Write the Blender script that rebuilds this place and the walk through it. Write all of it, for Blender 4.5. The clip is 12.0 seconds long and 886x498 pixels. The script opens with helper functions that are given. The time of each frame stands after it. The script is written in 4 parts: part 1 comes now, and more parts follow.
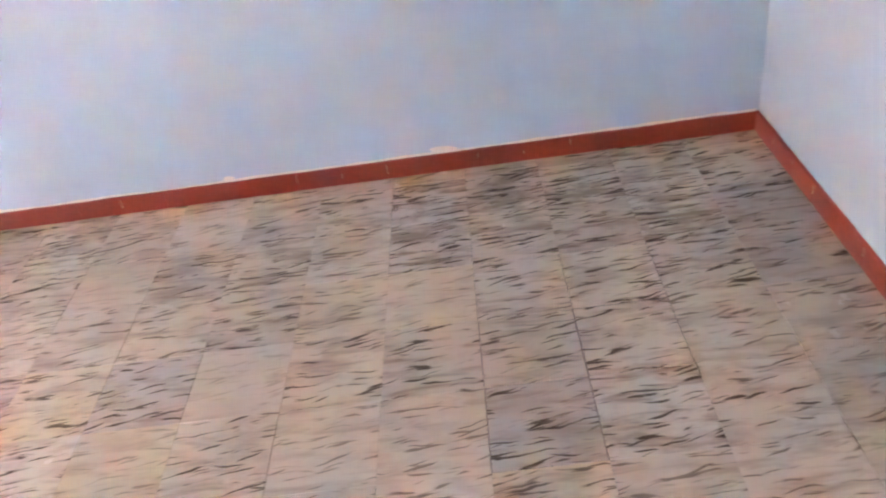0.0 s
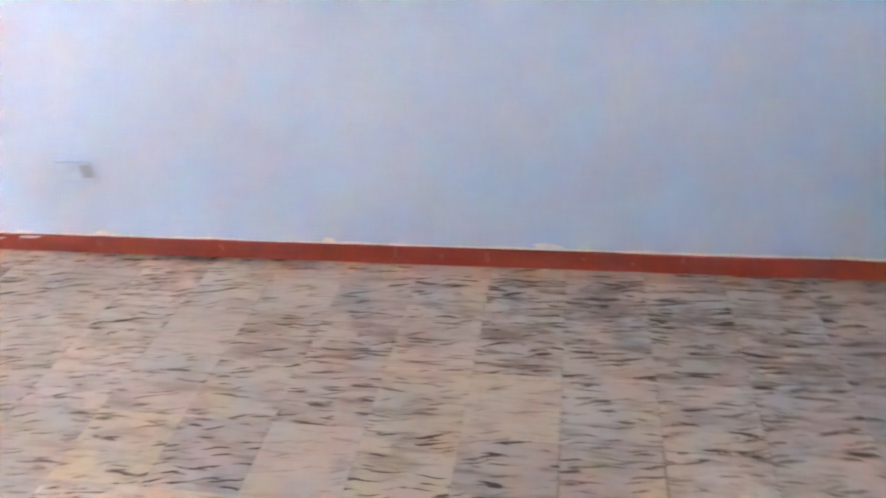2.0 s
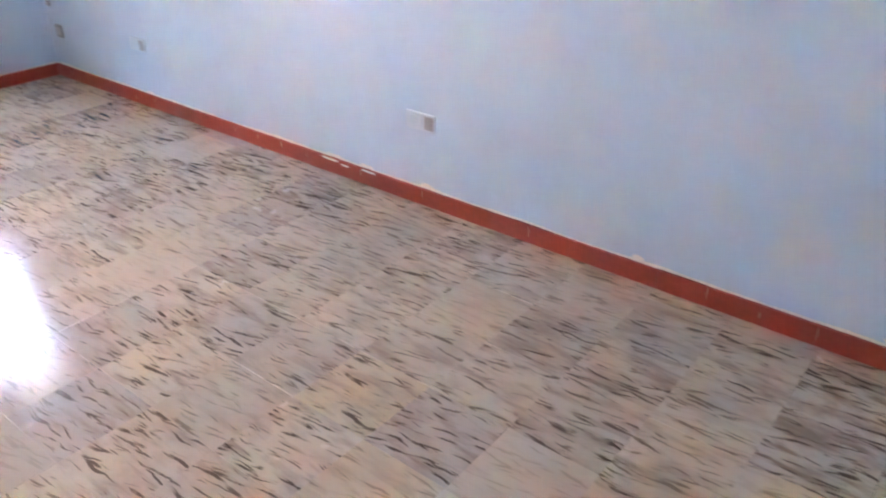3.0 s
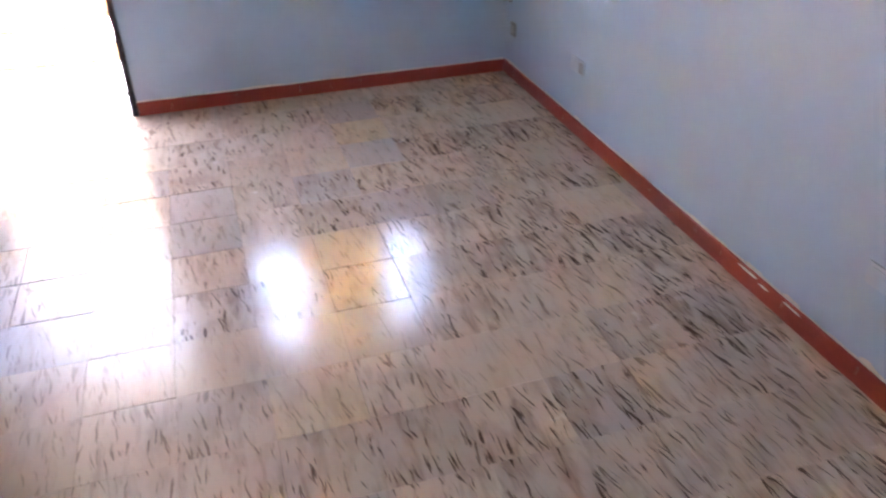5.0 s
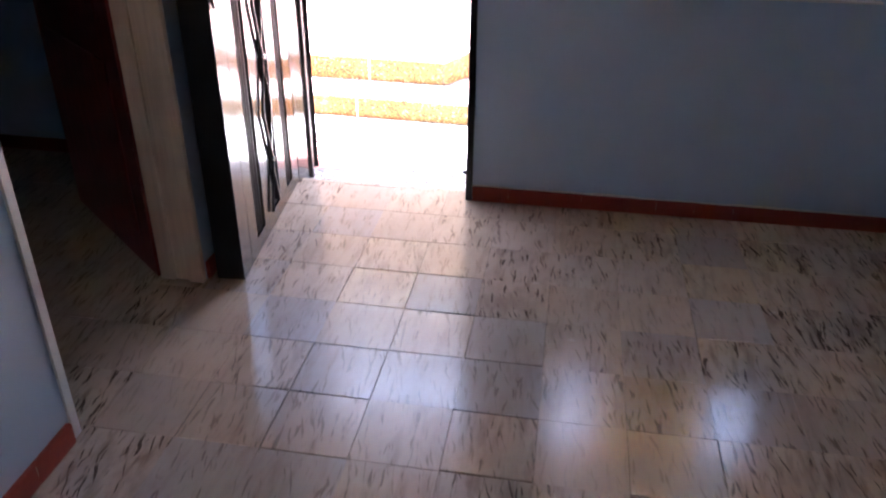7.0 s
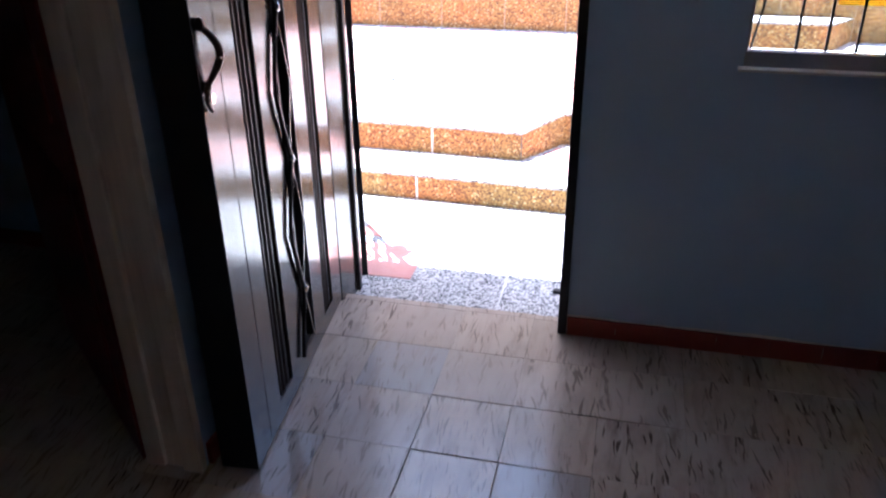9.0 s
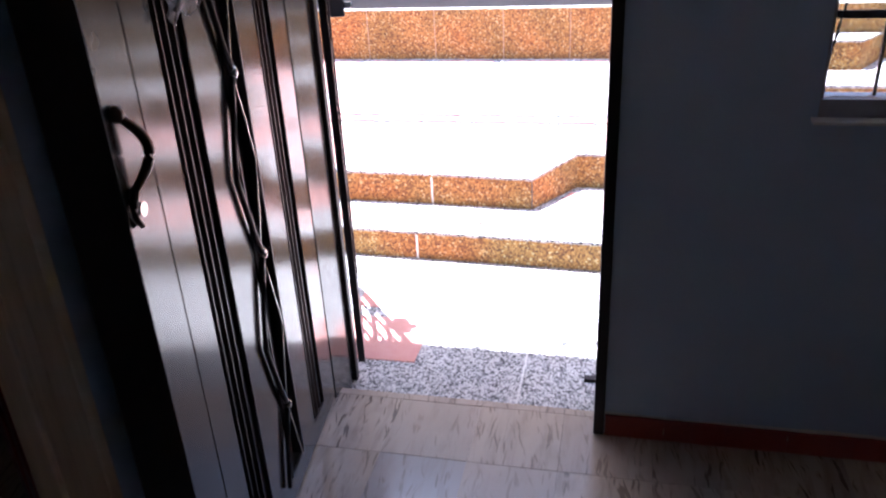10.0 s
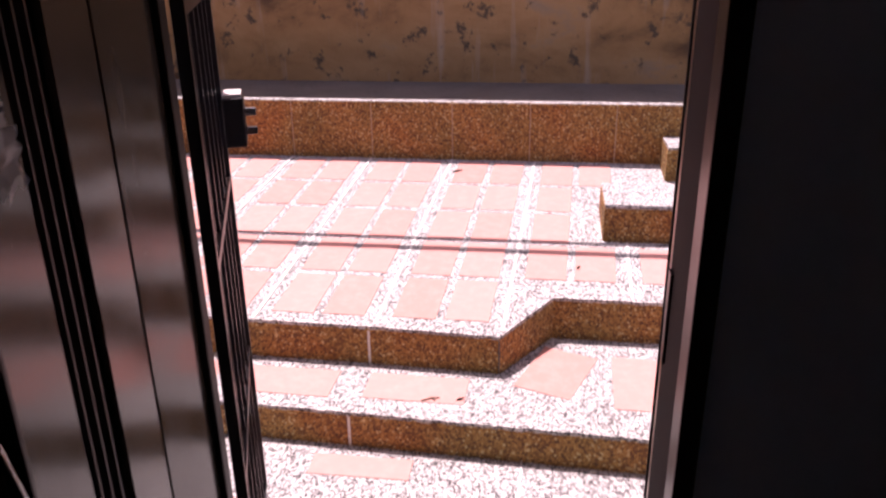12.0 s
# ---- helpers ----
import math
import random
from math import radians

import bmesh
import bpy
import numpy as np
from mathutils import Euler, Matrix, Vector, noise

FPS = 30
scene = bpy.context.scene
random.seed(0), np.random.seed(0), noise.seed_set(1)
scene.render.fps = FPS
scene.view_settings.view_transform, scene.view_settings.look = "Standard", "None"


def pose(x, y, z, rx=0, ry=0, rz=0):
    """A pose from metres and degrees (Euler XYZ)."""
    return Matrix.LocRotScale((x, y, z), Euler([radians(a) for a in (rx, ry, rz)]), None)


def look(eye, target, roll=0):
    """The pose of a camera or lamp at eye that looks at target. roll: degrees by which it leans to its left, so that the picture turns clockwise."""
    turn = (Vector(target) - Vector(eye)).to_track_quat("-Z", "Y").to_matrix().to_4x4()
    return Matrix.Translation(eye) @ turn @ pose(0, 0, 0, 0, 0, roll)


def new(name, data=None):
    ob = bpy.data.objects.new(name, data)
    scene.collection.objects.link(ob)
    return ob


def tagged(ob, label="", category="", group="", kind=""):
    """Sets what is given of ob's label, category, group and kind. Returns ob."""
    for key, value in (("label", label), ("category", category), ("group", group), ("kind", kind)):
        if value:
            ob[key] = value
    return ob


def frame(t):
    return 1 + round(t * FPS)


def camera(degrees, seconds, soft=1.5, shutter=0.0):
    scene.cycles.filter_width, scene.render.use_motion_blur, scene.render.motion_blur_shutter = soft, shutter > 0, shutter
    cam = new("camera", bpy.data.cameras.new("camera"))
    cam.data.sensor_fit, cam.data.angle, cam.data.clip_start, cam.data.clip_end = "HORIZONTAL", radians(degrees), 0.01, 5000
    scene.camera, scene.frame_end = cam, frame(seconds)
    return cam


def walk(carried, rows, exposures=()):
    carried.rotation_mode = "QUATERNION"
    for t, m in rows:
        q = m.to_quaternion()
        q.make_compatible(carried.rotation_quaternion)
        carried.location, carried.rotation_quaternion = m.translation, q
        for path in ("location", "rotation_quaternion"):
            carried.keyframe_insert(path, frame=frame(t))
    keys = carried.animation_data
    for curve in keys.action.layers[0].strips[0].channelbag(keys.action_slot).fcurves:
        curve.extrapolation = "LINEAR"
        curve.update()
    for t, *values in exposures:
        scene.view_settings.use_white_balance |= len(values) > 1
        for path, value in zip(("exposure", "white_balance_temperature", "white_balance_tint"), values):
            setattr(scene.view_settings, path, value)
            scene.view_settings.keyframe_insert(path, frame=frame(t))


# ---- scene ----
# ---- camera ----
cam = camera(59.2, 12.0, soft=2.2, shutter=0.3)
PATH = [
    (0, (-0.624, -3.307, 1.456), (1.011, -3.181, 0.310), -9.8),
    (0.5, (-0.626, -3.322, 1.437), (1.012, -3.445, 0.296), -8.7),
    (1, (-0.613, -3.317, 1.461), (1.022, -3.573, 0.338), -8.5),
    (1.5, (-0.573, -3.317, 1.495), (1.107, -3.459, 0.418), -7.5),
    (2, (-0.485, -3.254, 1.514), (1.215, -2.929, 0.511), -3.6),
    (2.5, (-0.378, -3.338, 1.377), (1.132, -2.484, 0.381), -2.2),
    (2.8, (-0.333, -3.276, 1.405), (1.097, -2.290, 0.413), 0.3),
    (3, (-0.246, -3.276, 1.423), (1.112, -2.184, 0.442), -0.1),
    (3.2, (-0.223, -3.230, 1.421), (1.076, -2.039, 0.476), -1.1),
    (4.8, (0.271, -2.800, 1.614), (0.841, -1.217, 0.532), -1.4),
    (5, (0.273, -2.725, 1.627), (0.760, -1.108, 0.555), -1.1),
    (5.5, (0.221, -2.518, 1.630), (0.412, -0.815, 0.599), -2.9),
    (6, (0.261, -2.314, 1.644), (0.271, -0.586, 0.637), -2.1),
    (6.5, (0.326, -2.154, 1.642), (0.099, -0.405, 0.699), 0.2),
    (7, (0.266, -1.898, 1.641), (-0.010, -0.170, 0.672), 0.6),
    (7.2, (0.195, -1.803, 1.659), (-0.092, -0.066, 0.710), 0.4),
    (8.8, (0.051, -1.021, 1.585), (-0.440, 0.687, 0.668), -1.3),
    (9, (-0.004, -0.931, 1.598), (-0.427, 0.800, 0.691), -0.7),
    (9.5, (-0.088, -0.700, 1.599), (-0.503, 1.044, 0.711), -3.4),
    (10, (-0.141, -0.436, 1.592), (-0.568, 1.314, 0.724), -3.1),
    (10.5, (-0.183, -0.201, 1.592), (-0.613, 1.558, 0.742), -2.5),
    (11, (-0.299, 0.034, 1.626), (-0.622, 1.836, 0.823), -2.5),
    (11.5, (-0.374, 0.282, 1.620), (-0.630, 2.086, 0.793), -3.1),
    (12, (-0.382, 0.516, 1.625), (-0.645, 2.356, 0.887), -0.8),
]
EXPOSURE = [(0, 8.1, 5900, 14), (1.0, 8.15, 5600, 11), (2.0, 8.05, 5550, 10), (2.5, 7.7, 5550, 10), (3.2, 7.6, 5600, 11), (4.8, 6.75, 5700, 14), (5.5, 6.15, 5750, 16),
            (6.5, 4.9, 5800, 18), (7.2, 4.72, 5750, 17), (8.8, 3.42, 5200, 12), (9.5, 3.25, 5200, 14), (10.5, 2.05, 6100, 27), (11.0, 1.1, 6550, 39), (12, 0.62, 6950, 44)]
walk(cam, [(t, look(eye, target, roll)) for t, eye, target, roll in PATH], EXPOSURE)

# ---- world and sun ----
SUN_DIR = Vector((-0.20, 0.24, 1.0)).normalized()      # towards the sun
world = bpy.data.worlds.new("world")
scene.world = world
world.use_nodes = True
wn = world.node_tree.nodes
sky = wn.new("ShaderNodeTexSky")
sky.sky_type, sky.sun_disc = "NISHITA", False
sky.sun_elevation = math.asin(SUN_DIR.z)
sky.sun_rotation = math.atan2(SUN_DIR.x, SUN_DIR.y)
sky.dust_density = 2.5
world.node_tree.links.new(sky.outputs[0], wn["Background"].inputs[0])
wn["Background"].inputs[1].default_value = 0.11
sun = new("sun", bpy.data.lights.new("sun", "SUN"))
sun.data.energy, sun.data.angle, sun.data.color = 4.5, radians(0.53), (1.0, 0.98, 0.95)
sun.matrix_world = look(SUN_DIR * 20, (0, 0, 0))

# ---- plan ----
X_L, X_R = -1.10, 1.975        # room, left partition face and right wall face
Y_B, Y_F = -4.335, 1.55         # back wall face and front wall inner face
Y_O = 1.81                     # front wall outer face
H = 2.5                        # ceiling
DOOR_X0, DOOR_X1 = -1.045, -0.163
WIN_X0, WIN_X1, WIN_Z0, WIN_Z1 = 0.325, 1.46, 1.010, 1.95
TILE = 0.27
PLAT_Y0, PLAT_Z0, PLAT_Y1, PLAT_Z1 = 3.12, 0.232, 5.05, 0.390
LAND_Z, TREAD_Z, RISER1_Y = -0.065, 0.073, 2.79


# ---- materials ----
def nodes_of(name):
    m = bpy.data.materials.new(name)
    m.use_nodes = True
    nt = m.node_tree
    return m, nt, nt.nodes["Principled BSDF"]


def add(nt, kind, **values):
    n = nt.nodes.new("ShaderNode" + kind)
    for key, v in values.items():
        n.inputs[key].default_value = v
    return n


def ramp(nt, fac, stops, mode="LINEAR"):
    r = nt.nodes.new("ShaderNodeValToRGB")
    r.color_ramp.interpolation = mode
    els = r.color_ramp.elements
    while len(els) < len(stops):
        els.new(0.5)
    for e, (p, c) in zip(els, stops):
        e.position, e.color = p, (*c, 1.0) if len(c) == 3 else c
    nt.links.new(fac, r.inputs[0])
    return r.outputs[0]


def mixed(nt, fac, a, b, blend="MIX"):
    n = nt.nodes.new("ShaderNodeMix")
    n.data_type, n.blend_type = "RGBA", blend
    for sock, v in ((n.inputs[0], fac), (n.inputs[6], a), (n.inputs[7], b)):
        if isinstance(v, (int, float)):
            sock.default_value = v
        elif isinstance(v, tuple):
            sock.default_value = (*v, 1.0)
        else:
            nt.links.new(v, sock)
    return n.outputs[2]


def maths(nt, op, a, b=0.0):
    n = nt.nodes.new("ShaderNodeMath")
    n.operation = op
    for sock, v in zip(n.inputs, (a, b)):
        if isinstance(v, (int, float)):
            sock.default_value = v
        else:
            nt.links.new(v, sock)
    return n.outputs[0]


def coords(nt, scale=(1, 1, 1), jitter=False, space="Object", turn=0.0):
    tc = nt.nodes.new("ShaderNodeTexCoord")
    mp = nt.nodes.new("ShaderNodeMapping")
    mp.inputs["Scale"].default_value = scale
    mp.inputs["Rotation"].default_value = (0, 0, turn)
    nt.links.new(tc.outputs[space], mp.inputs[0])
    if jitter:
        oi = nt.nodes.new("ShaderNodeObjectInfo")
        c = nt.nodes.new("ShaderNodeCombineXYZ")
        for k in range(3):
            nt.links.new(maths(nt, "MULTIPLY", oi.outputs["Random"], (173.0, 91.0, 57.0)[k]), c.inputs[k])
        nt.links.new(c.outputs[0], mp.inputs["Location"])
    return mp.outputs[0]


def noise_tex(nt, vec, scale, detail=4.0, rough=0.55, distort=0.0):
    n = add(nt, "TexNoise", Scale=scale, Detail=detail, Roughness=rough, Distortion=distort)
    nt.links.new(vec, n.inputs["Vector"])
    return n.outputs["Fac"]


def voronoi(nt, vec, scale, out="Color", feature="F1"):
    n = nt.nodes.new("ShaderNodeTexVoronoi")
    n.feature = feature
    n.inputs["Scale"].default_value = scale
    nt.links.new(vec, n.inputs["Vector"])
    return n.outputs[out]


def bump(nt, bsdf, height, strength, dist):
    b = add(nt, "Bump", Strength=strength, Distance=dist)
    nt.links.new(height, b.inputs["Height"])
    nt.links.new(b.outputs[0], bsdf.inputs["Normal"])


def plain(name, colour, rough=0.5, metal=0.0, vary=0.15, scale=14.0, bumpy=0.0):
    """A surface with two scales of slight variation in tone and gloss."""
    m, nt, p = nodes_of(name)
    v = coords(nt)
    fine = noise_tex(nt, v, scale * 6, 3)
    broad = noise_tex(nt, v, scale * 0.5, 4)
    dark = tuple(c * (1 - vary) for c in colour)
    light = tuple(min(1, c * (1 + vary)) for c in colour)
    col = ramp(nt, maths(nt, "ADD", maths(nt, "MULTIPLY", fine, 0.4), maths(nt, "MULTIPLY", broad, 0.6)), [(0.3, dark), (0.7, light)])
    nt.links.new(col, p.inputs["Base Color"])
    nt.links.new(maths(nt, "ADD", maths(nt, "MULTIPLY", broad, 0.2), rough - 0.1), p.inputs["Roughness"])
    p.inputs["Metallic"].default_value = metal
    if bumpy:
        bump(nt, p, fine, 0.5, bumpy)
    return m


def wall_paint(name, colour):
    m, nt, p = nodes_of(name)
    v = coords(nt)
    broad = noise_tex(nt, v, 1.3, 5)
    mid = noise_tex(nt, v, 9, 5)
    fine = noise_tex(nt, v, 160, 2)
    col = ramp(nt, maths(nt, "ADD", maths(nt, "MULTIPLY", broad, 0.7), maths(nt, "MULTIPLY", mid, 0.3)),
               [(0.3, tuple(c * 0.93 for c in colour)), (0.7, tuple(min(1, c * 1.05) for c in colour))])
    smudge = ramp(nt, noise_tex(nt, v, 3.1, 6, 0.65), [(0.60, (0, 0, 0)), (0.78, (0.35, 0.35, 0.35))])
    nt.links.new(mixed(nt, smudge, col, tuple(c * 0.8 for c in colour)), p.inputs["Base Color"])
    p.inputs["Roughness"].default_value = 0.55
    bump(nt, p, maths(nt, "ADD", mid, maths(nt, "MULTIPLY", fine, 0.4)), 0.35, 0.002)
    return m


def floor_tile_material(name, body_stops, veined=1.0):
    """Waxed marbled vinyl tile: beige body, dark veins along one way, each tile with its own tone, veining and gloss."""
    m, nt, p = nodes_of(name)
    oi = nt.nodes.new("ShaderNodeObjectInfo")
    rnd = oi.outputs["Random"]
    wob = coords(nt, (1, 1, 1), True)
    r2 = maths(nt, "FRACT", maths(nt, "MULTIPLY", rnd, 7.31))
    r3 = maths(nt, "FRACT", maths(nt, "MULTIPLY", rnd, 13.7))
    r4 = maths(nt, "FRACT", maths(nt, "MULTIPLY", rnd, 29.3))
    # veins and browns strengthen towards the sides, also painting in the dimmer right
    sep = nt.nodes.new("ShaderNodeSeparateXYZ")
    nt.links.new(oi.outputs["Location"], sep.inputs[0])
    side_tone = ramp(nt, maths(nt, "ADD", maths(nt, "MULTIPLY", sep.outputs[0], 0.4), 0.44), [(0.0, (1.2,) * 3), (0.10, (0.55,) * 3), (0.45, (0.55,) * 3), (0.62, (0.80,) * 3), (1.0, (1.2,) * 3)])
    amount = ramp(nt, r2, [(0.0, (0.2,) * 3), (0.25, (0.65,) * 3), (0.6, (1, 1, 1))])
    amount = maths(nt, "MULTIPLY", amount, maths(nt, "MULTIPLY", side_tone, veined))
    # sparse thin dark veins in three slightly different ways, wavering and tapered
    wave = nt.nodes.new("ShaderNodeVectorMath")
    wave.operation = "MULTIPLY_ADD"
    drift = add(nt, "TexNoise", Scale=13.0, Detail=2.0)
    nt.links.new(wob, drift.inputs["Vector"])
    nt.links.new(drift.outputs["Color"], wave.inputs[0])
    wave.inputs[1].default_value = (0.024, 0.0, 0.0)
    nt.links.new(wob, wave.inputs[2])
    thin = 0.0
    for turn, shift in ((0.27, 0.0), (0.12, 3.7), (-0.03, 9.1)):
        lie = nt.nodes.new("ShaderNodeMapping")
        lie.vector_type = "TEXTURE"
        lie.inputs["Scale"].default_value = (1.0, 12.0, 1.0)
        lie.inputs["Rotation"].default_value = (0, 0, turn)
        lie.inputs["Location"].default_value = (shift, shift * 0.3, 0)
        nt.links.new(wave.outputs[0], lie.inputs[0])
        stroke = ramp(nt, noise_tex(nt, lie.outputs[0], 88, 1.2, 0.4), [(0.648, (0, 0, 0)), (0.700, (1, 1, 1))])
        thin = maths(nt, "MAXIMUM", stroke, thin)
    gate = ramp(nt, noise_tex(nt, coords(nt, (1, 0.7, 1), True), 15.0, 2), [(0.36, (0, 0, 0)), (0.50, (1, 1, 1))])
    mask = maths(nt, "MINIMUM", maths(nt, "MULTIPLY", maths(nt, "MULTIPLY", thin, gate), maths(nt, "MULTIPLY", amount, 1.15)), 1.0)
    # softer brown strokes and broad purple-grey smudges
    brown = ramp(nt, noise_tex(nt, coords(nt, (1, 0.16, 1), True, turn=-0.1), 34, 3, 0.55, 0.4), [(0.50, (0, 0, 0)), (0.74, (1, 1, 1))])
    soft = ramp(nt, noise_tex(nt, coords(nt, (1, 0.5, 1), True), 11, 4, 0.6), [(0.47, (0, 0, 0)), (0.75, (1, 1, 1))])
    body = ramp(nt, r3, body_stops)
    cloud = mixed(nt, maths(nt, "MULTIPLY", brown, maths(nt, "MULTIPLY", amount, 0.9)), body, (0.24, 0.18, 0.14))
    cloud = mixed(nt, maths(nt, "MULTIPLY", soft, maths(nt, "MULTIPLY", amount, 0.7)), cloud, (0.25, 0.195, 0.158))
    dirt = ramp(nt, noise_tex(nt, coords(nt, space="Generated"), 2.0, 5, 0.7), [(0.55, (0, 0, 0)), (0.8, (0.3, 0.3, 0.3))])
    cloud = mixed(nt, dirt, cloud, (0.33, 0.27, 0.22))
    col = mixed(nt, maths(nt, "MULTIPLY", mask, 0.88), cloud, (0.052, 0.032, 0.024))
    nt.links.new(col, p.inputs["Base Color"])
    wear = noise_tex(nt, wob, 14, 4)
    rough = maths(nt, "ADD", maths(nt, "ADD", maths(nt, "MULTIPLY", r4, 0.09), maths(nt, "MULTIPLY", wear, 0.16)), 0.08)
    nt.links.new(rough, p.inputs["Roughness"])
    p.inputs["IOR"].default_value = 1.55
    bump(nt, p, noise_tex(nt, wob, 22, 3), 0.18, 0.0014)
    return m


def gravel(name, stops, scale=150.0, rough=0.75):
    """Washed aggregate: pebbles told apart by colour, set in cement."""
    m, nt, p = nodes_of(name)
    v = coords(nt)
    cells = voronoi(nt, v, scale)
    sep = nt.nodes.new("ShaderNodeSeparateColor")
    nt.links.new(cells, sep.inputs[0])
    col = ramp(nt, sep.outputs[0], stops, "CONSTANT")
    edge = voronoi(nt, v, scale, "Distance", "DISTANCE_TO_EDGE")
    joint = ramp(nt, edge, [(0.0, (1, 1, 1)), (0.12, (0, 0, 0))])
    broad = noise_tex(nt, v, 3.0, 5)
    col = mixed(nt, maths(nt, "MULTIPLY", joint, 0.6), col, (0.16, 0.14, 0.12))
    col = mixed(nt, 0.35, col, ramp(nt, broad, [(0.3, (0.55, 0.55, 0.55)), (0.7, (1, 1, 1))]), "MULTIPLY")
    nt.links.new(col, p.inputs["Base Color"])
    p.inputs["Roughness"].default_value = rough
    bump(nt, p, edge, 0.8, 0.004)
    return m


def riser_material():
    """Exposed pea gravel in brown cement, orange in places and olive with moss in others."""
    m, nt, p = nodes_of("brown_pea_gravel")
    v = coords(nt)
    sep = nt.nodes.new("ShaderNodeSeparateColor")
    nt.links.new(voronoi(nt, v, 120), sep.inputs[0])
    peb = ramp(nt, sep.outputs[0], [(0.0, (0.22, 0.11, 0.045)), (0.25, (0.38, 0.20, 0.07)), (0.55, (0.50, 0.29, 0.11)), (0.82, (0.15, 0.075, 0.035)), (0.93, (0.68, 0.54, 0.34))], "CONSTANT")
    zone = noise_tex(nt, v, 2.3, 3)
    tint = ramp(nt, zone, [(0.32, (0.55, 0.6, 0.38)), (0.48, (0.95, 0.92, 0.66)), (0.66, (0.95, 0.66, 0.36))])
    edge = voronoi(nt, v, 120, "Distance", "DISTANCE_TO_EDGE")
    col = mixed(nt, 0.85, peb, tint, "MULTIPLY")
    col = mixed(nt, ramp(nt, edge, [(0.0, (0.5,) * 3), (0.09, (0, 0, 0))]), col, (0.14, 0.075, 0.035))
    nt.links.new(col, p.inputs["Base Color"])
    p.inputs["Roughness"].default_value = 0.8
    bump(nt, p, edge, 1.0, 0.005)
    return m


def clay_material():
    m, nt, p = nodes_of("red_clay")
    oi = nt.nodes.new("ShaderNodeObjectInfo")
    v = coords(nt, (1, 1, 1), True)
    body = ramp(nt, oi.outputs["Random"], [(0, (0.58, 0.27, 0.225)), (0.5, (0.61, 0.295, 0.25)), (1, (0.63, 0.315, 0.27))])
    n = noise_tex(nt, v, 22, 6, 0.7)
    col = mixed(nt, ramp(nt, n, [(0.45, (0, 0, 0)), (0.8, (0.5, 0.5, 0.5))]), body, (0.68, 0.42, 0.37))
    nt.links.new(col, p.inputs["Base Color"])
    p.inputs["Roughness"].default_value = 0.8
    bump(nt, p, n, 0.4, 0.002)
    return m


def stained_plaster():
    m, nt, p = nodes_of("stained_ochre_plaster")
    v = coords(nt)
    broad = noise_tex(nt, coords(nt, (1, 1, 1.6)), 1.6, 6, 0.62, 0.4)
    fine = noise_tex(nt, v, 40, 5, 0.6)
    col = ramp(nt, broad, [(0.30, (0.17, 0.10, 0.05)), (0.45, (0.42, 0.245, 0.10)), (0.58, (0.50, 0.31, 0.14)), (0.72, (0.34, 0.28, 0.20))])
    spots = ramp(nt, noise_tex(nt, v, 7.5, 5, 0.7), [(0.575, (0, 0, 0)), (0.64, (0.9, 0.9, 0.9))])
    col = mixed(nt, spots, col, (0.10, 0.08, 0.055))
    drips = ramp(nt, noise_tex(nt, coords(nt, (5, 5, 0.5)), 2.2, 4), [(0.60, (0, 0, 0)), (0.74, (0.5, 0.5, 0.5))])
    col = mixed(nt, drips, col, (0.55, 0.46, 0.36))
    nt.links.new(col, p.inputs["Base Color"])
    p.inputs["Roughness"].default_value = 0.85
    bump(nt, p, maths(nt, "ADD", fine, broad), 0.5, 0.006)
    return m


def door_metal():
    """Satin painted sheet metal with smears and scuffs in its gloss."""
    m, nt, p = nodes_of("satin_grey_metal")
    v = coords(nt)
    smear = noise_tex(nt, coords(nt, (1, 6, 1.2)), 3.0, 5, 0.6)
    brushed = noise_tex(nt, coords(nt, (1, 1, 0.05)), 70, 3)
    col = ramp(nt, smear, [(0.3, (0.034, 0.027, 0.023)), (0.7, (0.058, 0.048, 0.041))])
    scuff = ramp(nt, noise_tex(nt, v, 18, 6, 0.75), [(0.66, (0, 0, 0)), (0.74, (0.6, 0.6, 0.6))])
    nt.links.new(mixed(nt, scuff, col, (0.13, 0.115, 0.105)), p.inputs["Base Color"])
    p.inputs["Metallic"].default_value = 0.08
    p.inputs["IOR"].default_value = 1.62
    nt.links.new(maths(nt, "ADD", maths(nt, "ADD", maths(nt, "MULTIPLY", smear, 0.17), maths(nt, "MULTIPLY", brushed, 0.08)), 0.03), p.inputs["Roughness"])
    bump(nt, p, noise_tex(nt, coords(nt, (1, 1, 0.3)), 5.0, 1.0), 0.10, 0.004)
    return m


def wood_material(name, dark, light):
    m, nt, p = nodes_of(name)
    g = noise_tex(nt, coords(nt, (9, 9, 0.6)), 5, 6, 0.6, 0.5)
    nt.links.new(ramp(nt, g, [(0.3, dark), (0.7, light)]), p.inputs["Base Color"])
    p.inputs["Roughness"].default_value = 0.42
    bump(nt, p, g, 0.15, 0.001)
    return m


def glass_material():
    m, nt, p = nodes_of("window_glass")
    p.inputs["Transmission Weight"].default_value = 1.0
    p.inputs["Roughness"].default_value = 0.0
    p.inputs["IOR"].default_value = 1.45
    return m


def plastic_film():
    m, nt, p = nodes_of("clear_plastic_film")
    p.inputs["Base Color"].default_value = (0.9, 0.9, 0.9, 1)
    p.inputs["Alpha"].default_value = 0.38
    p.inputs["Roughness"].default_value = 0.12
    return m


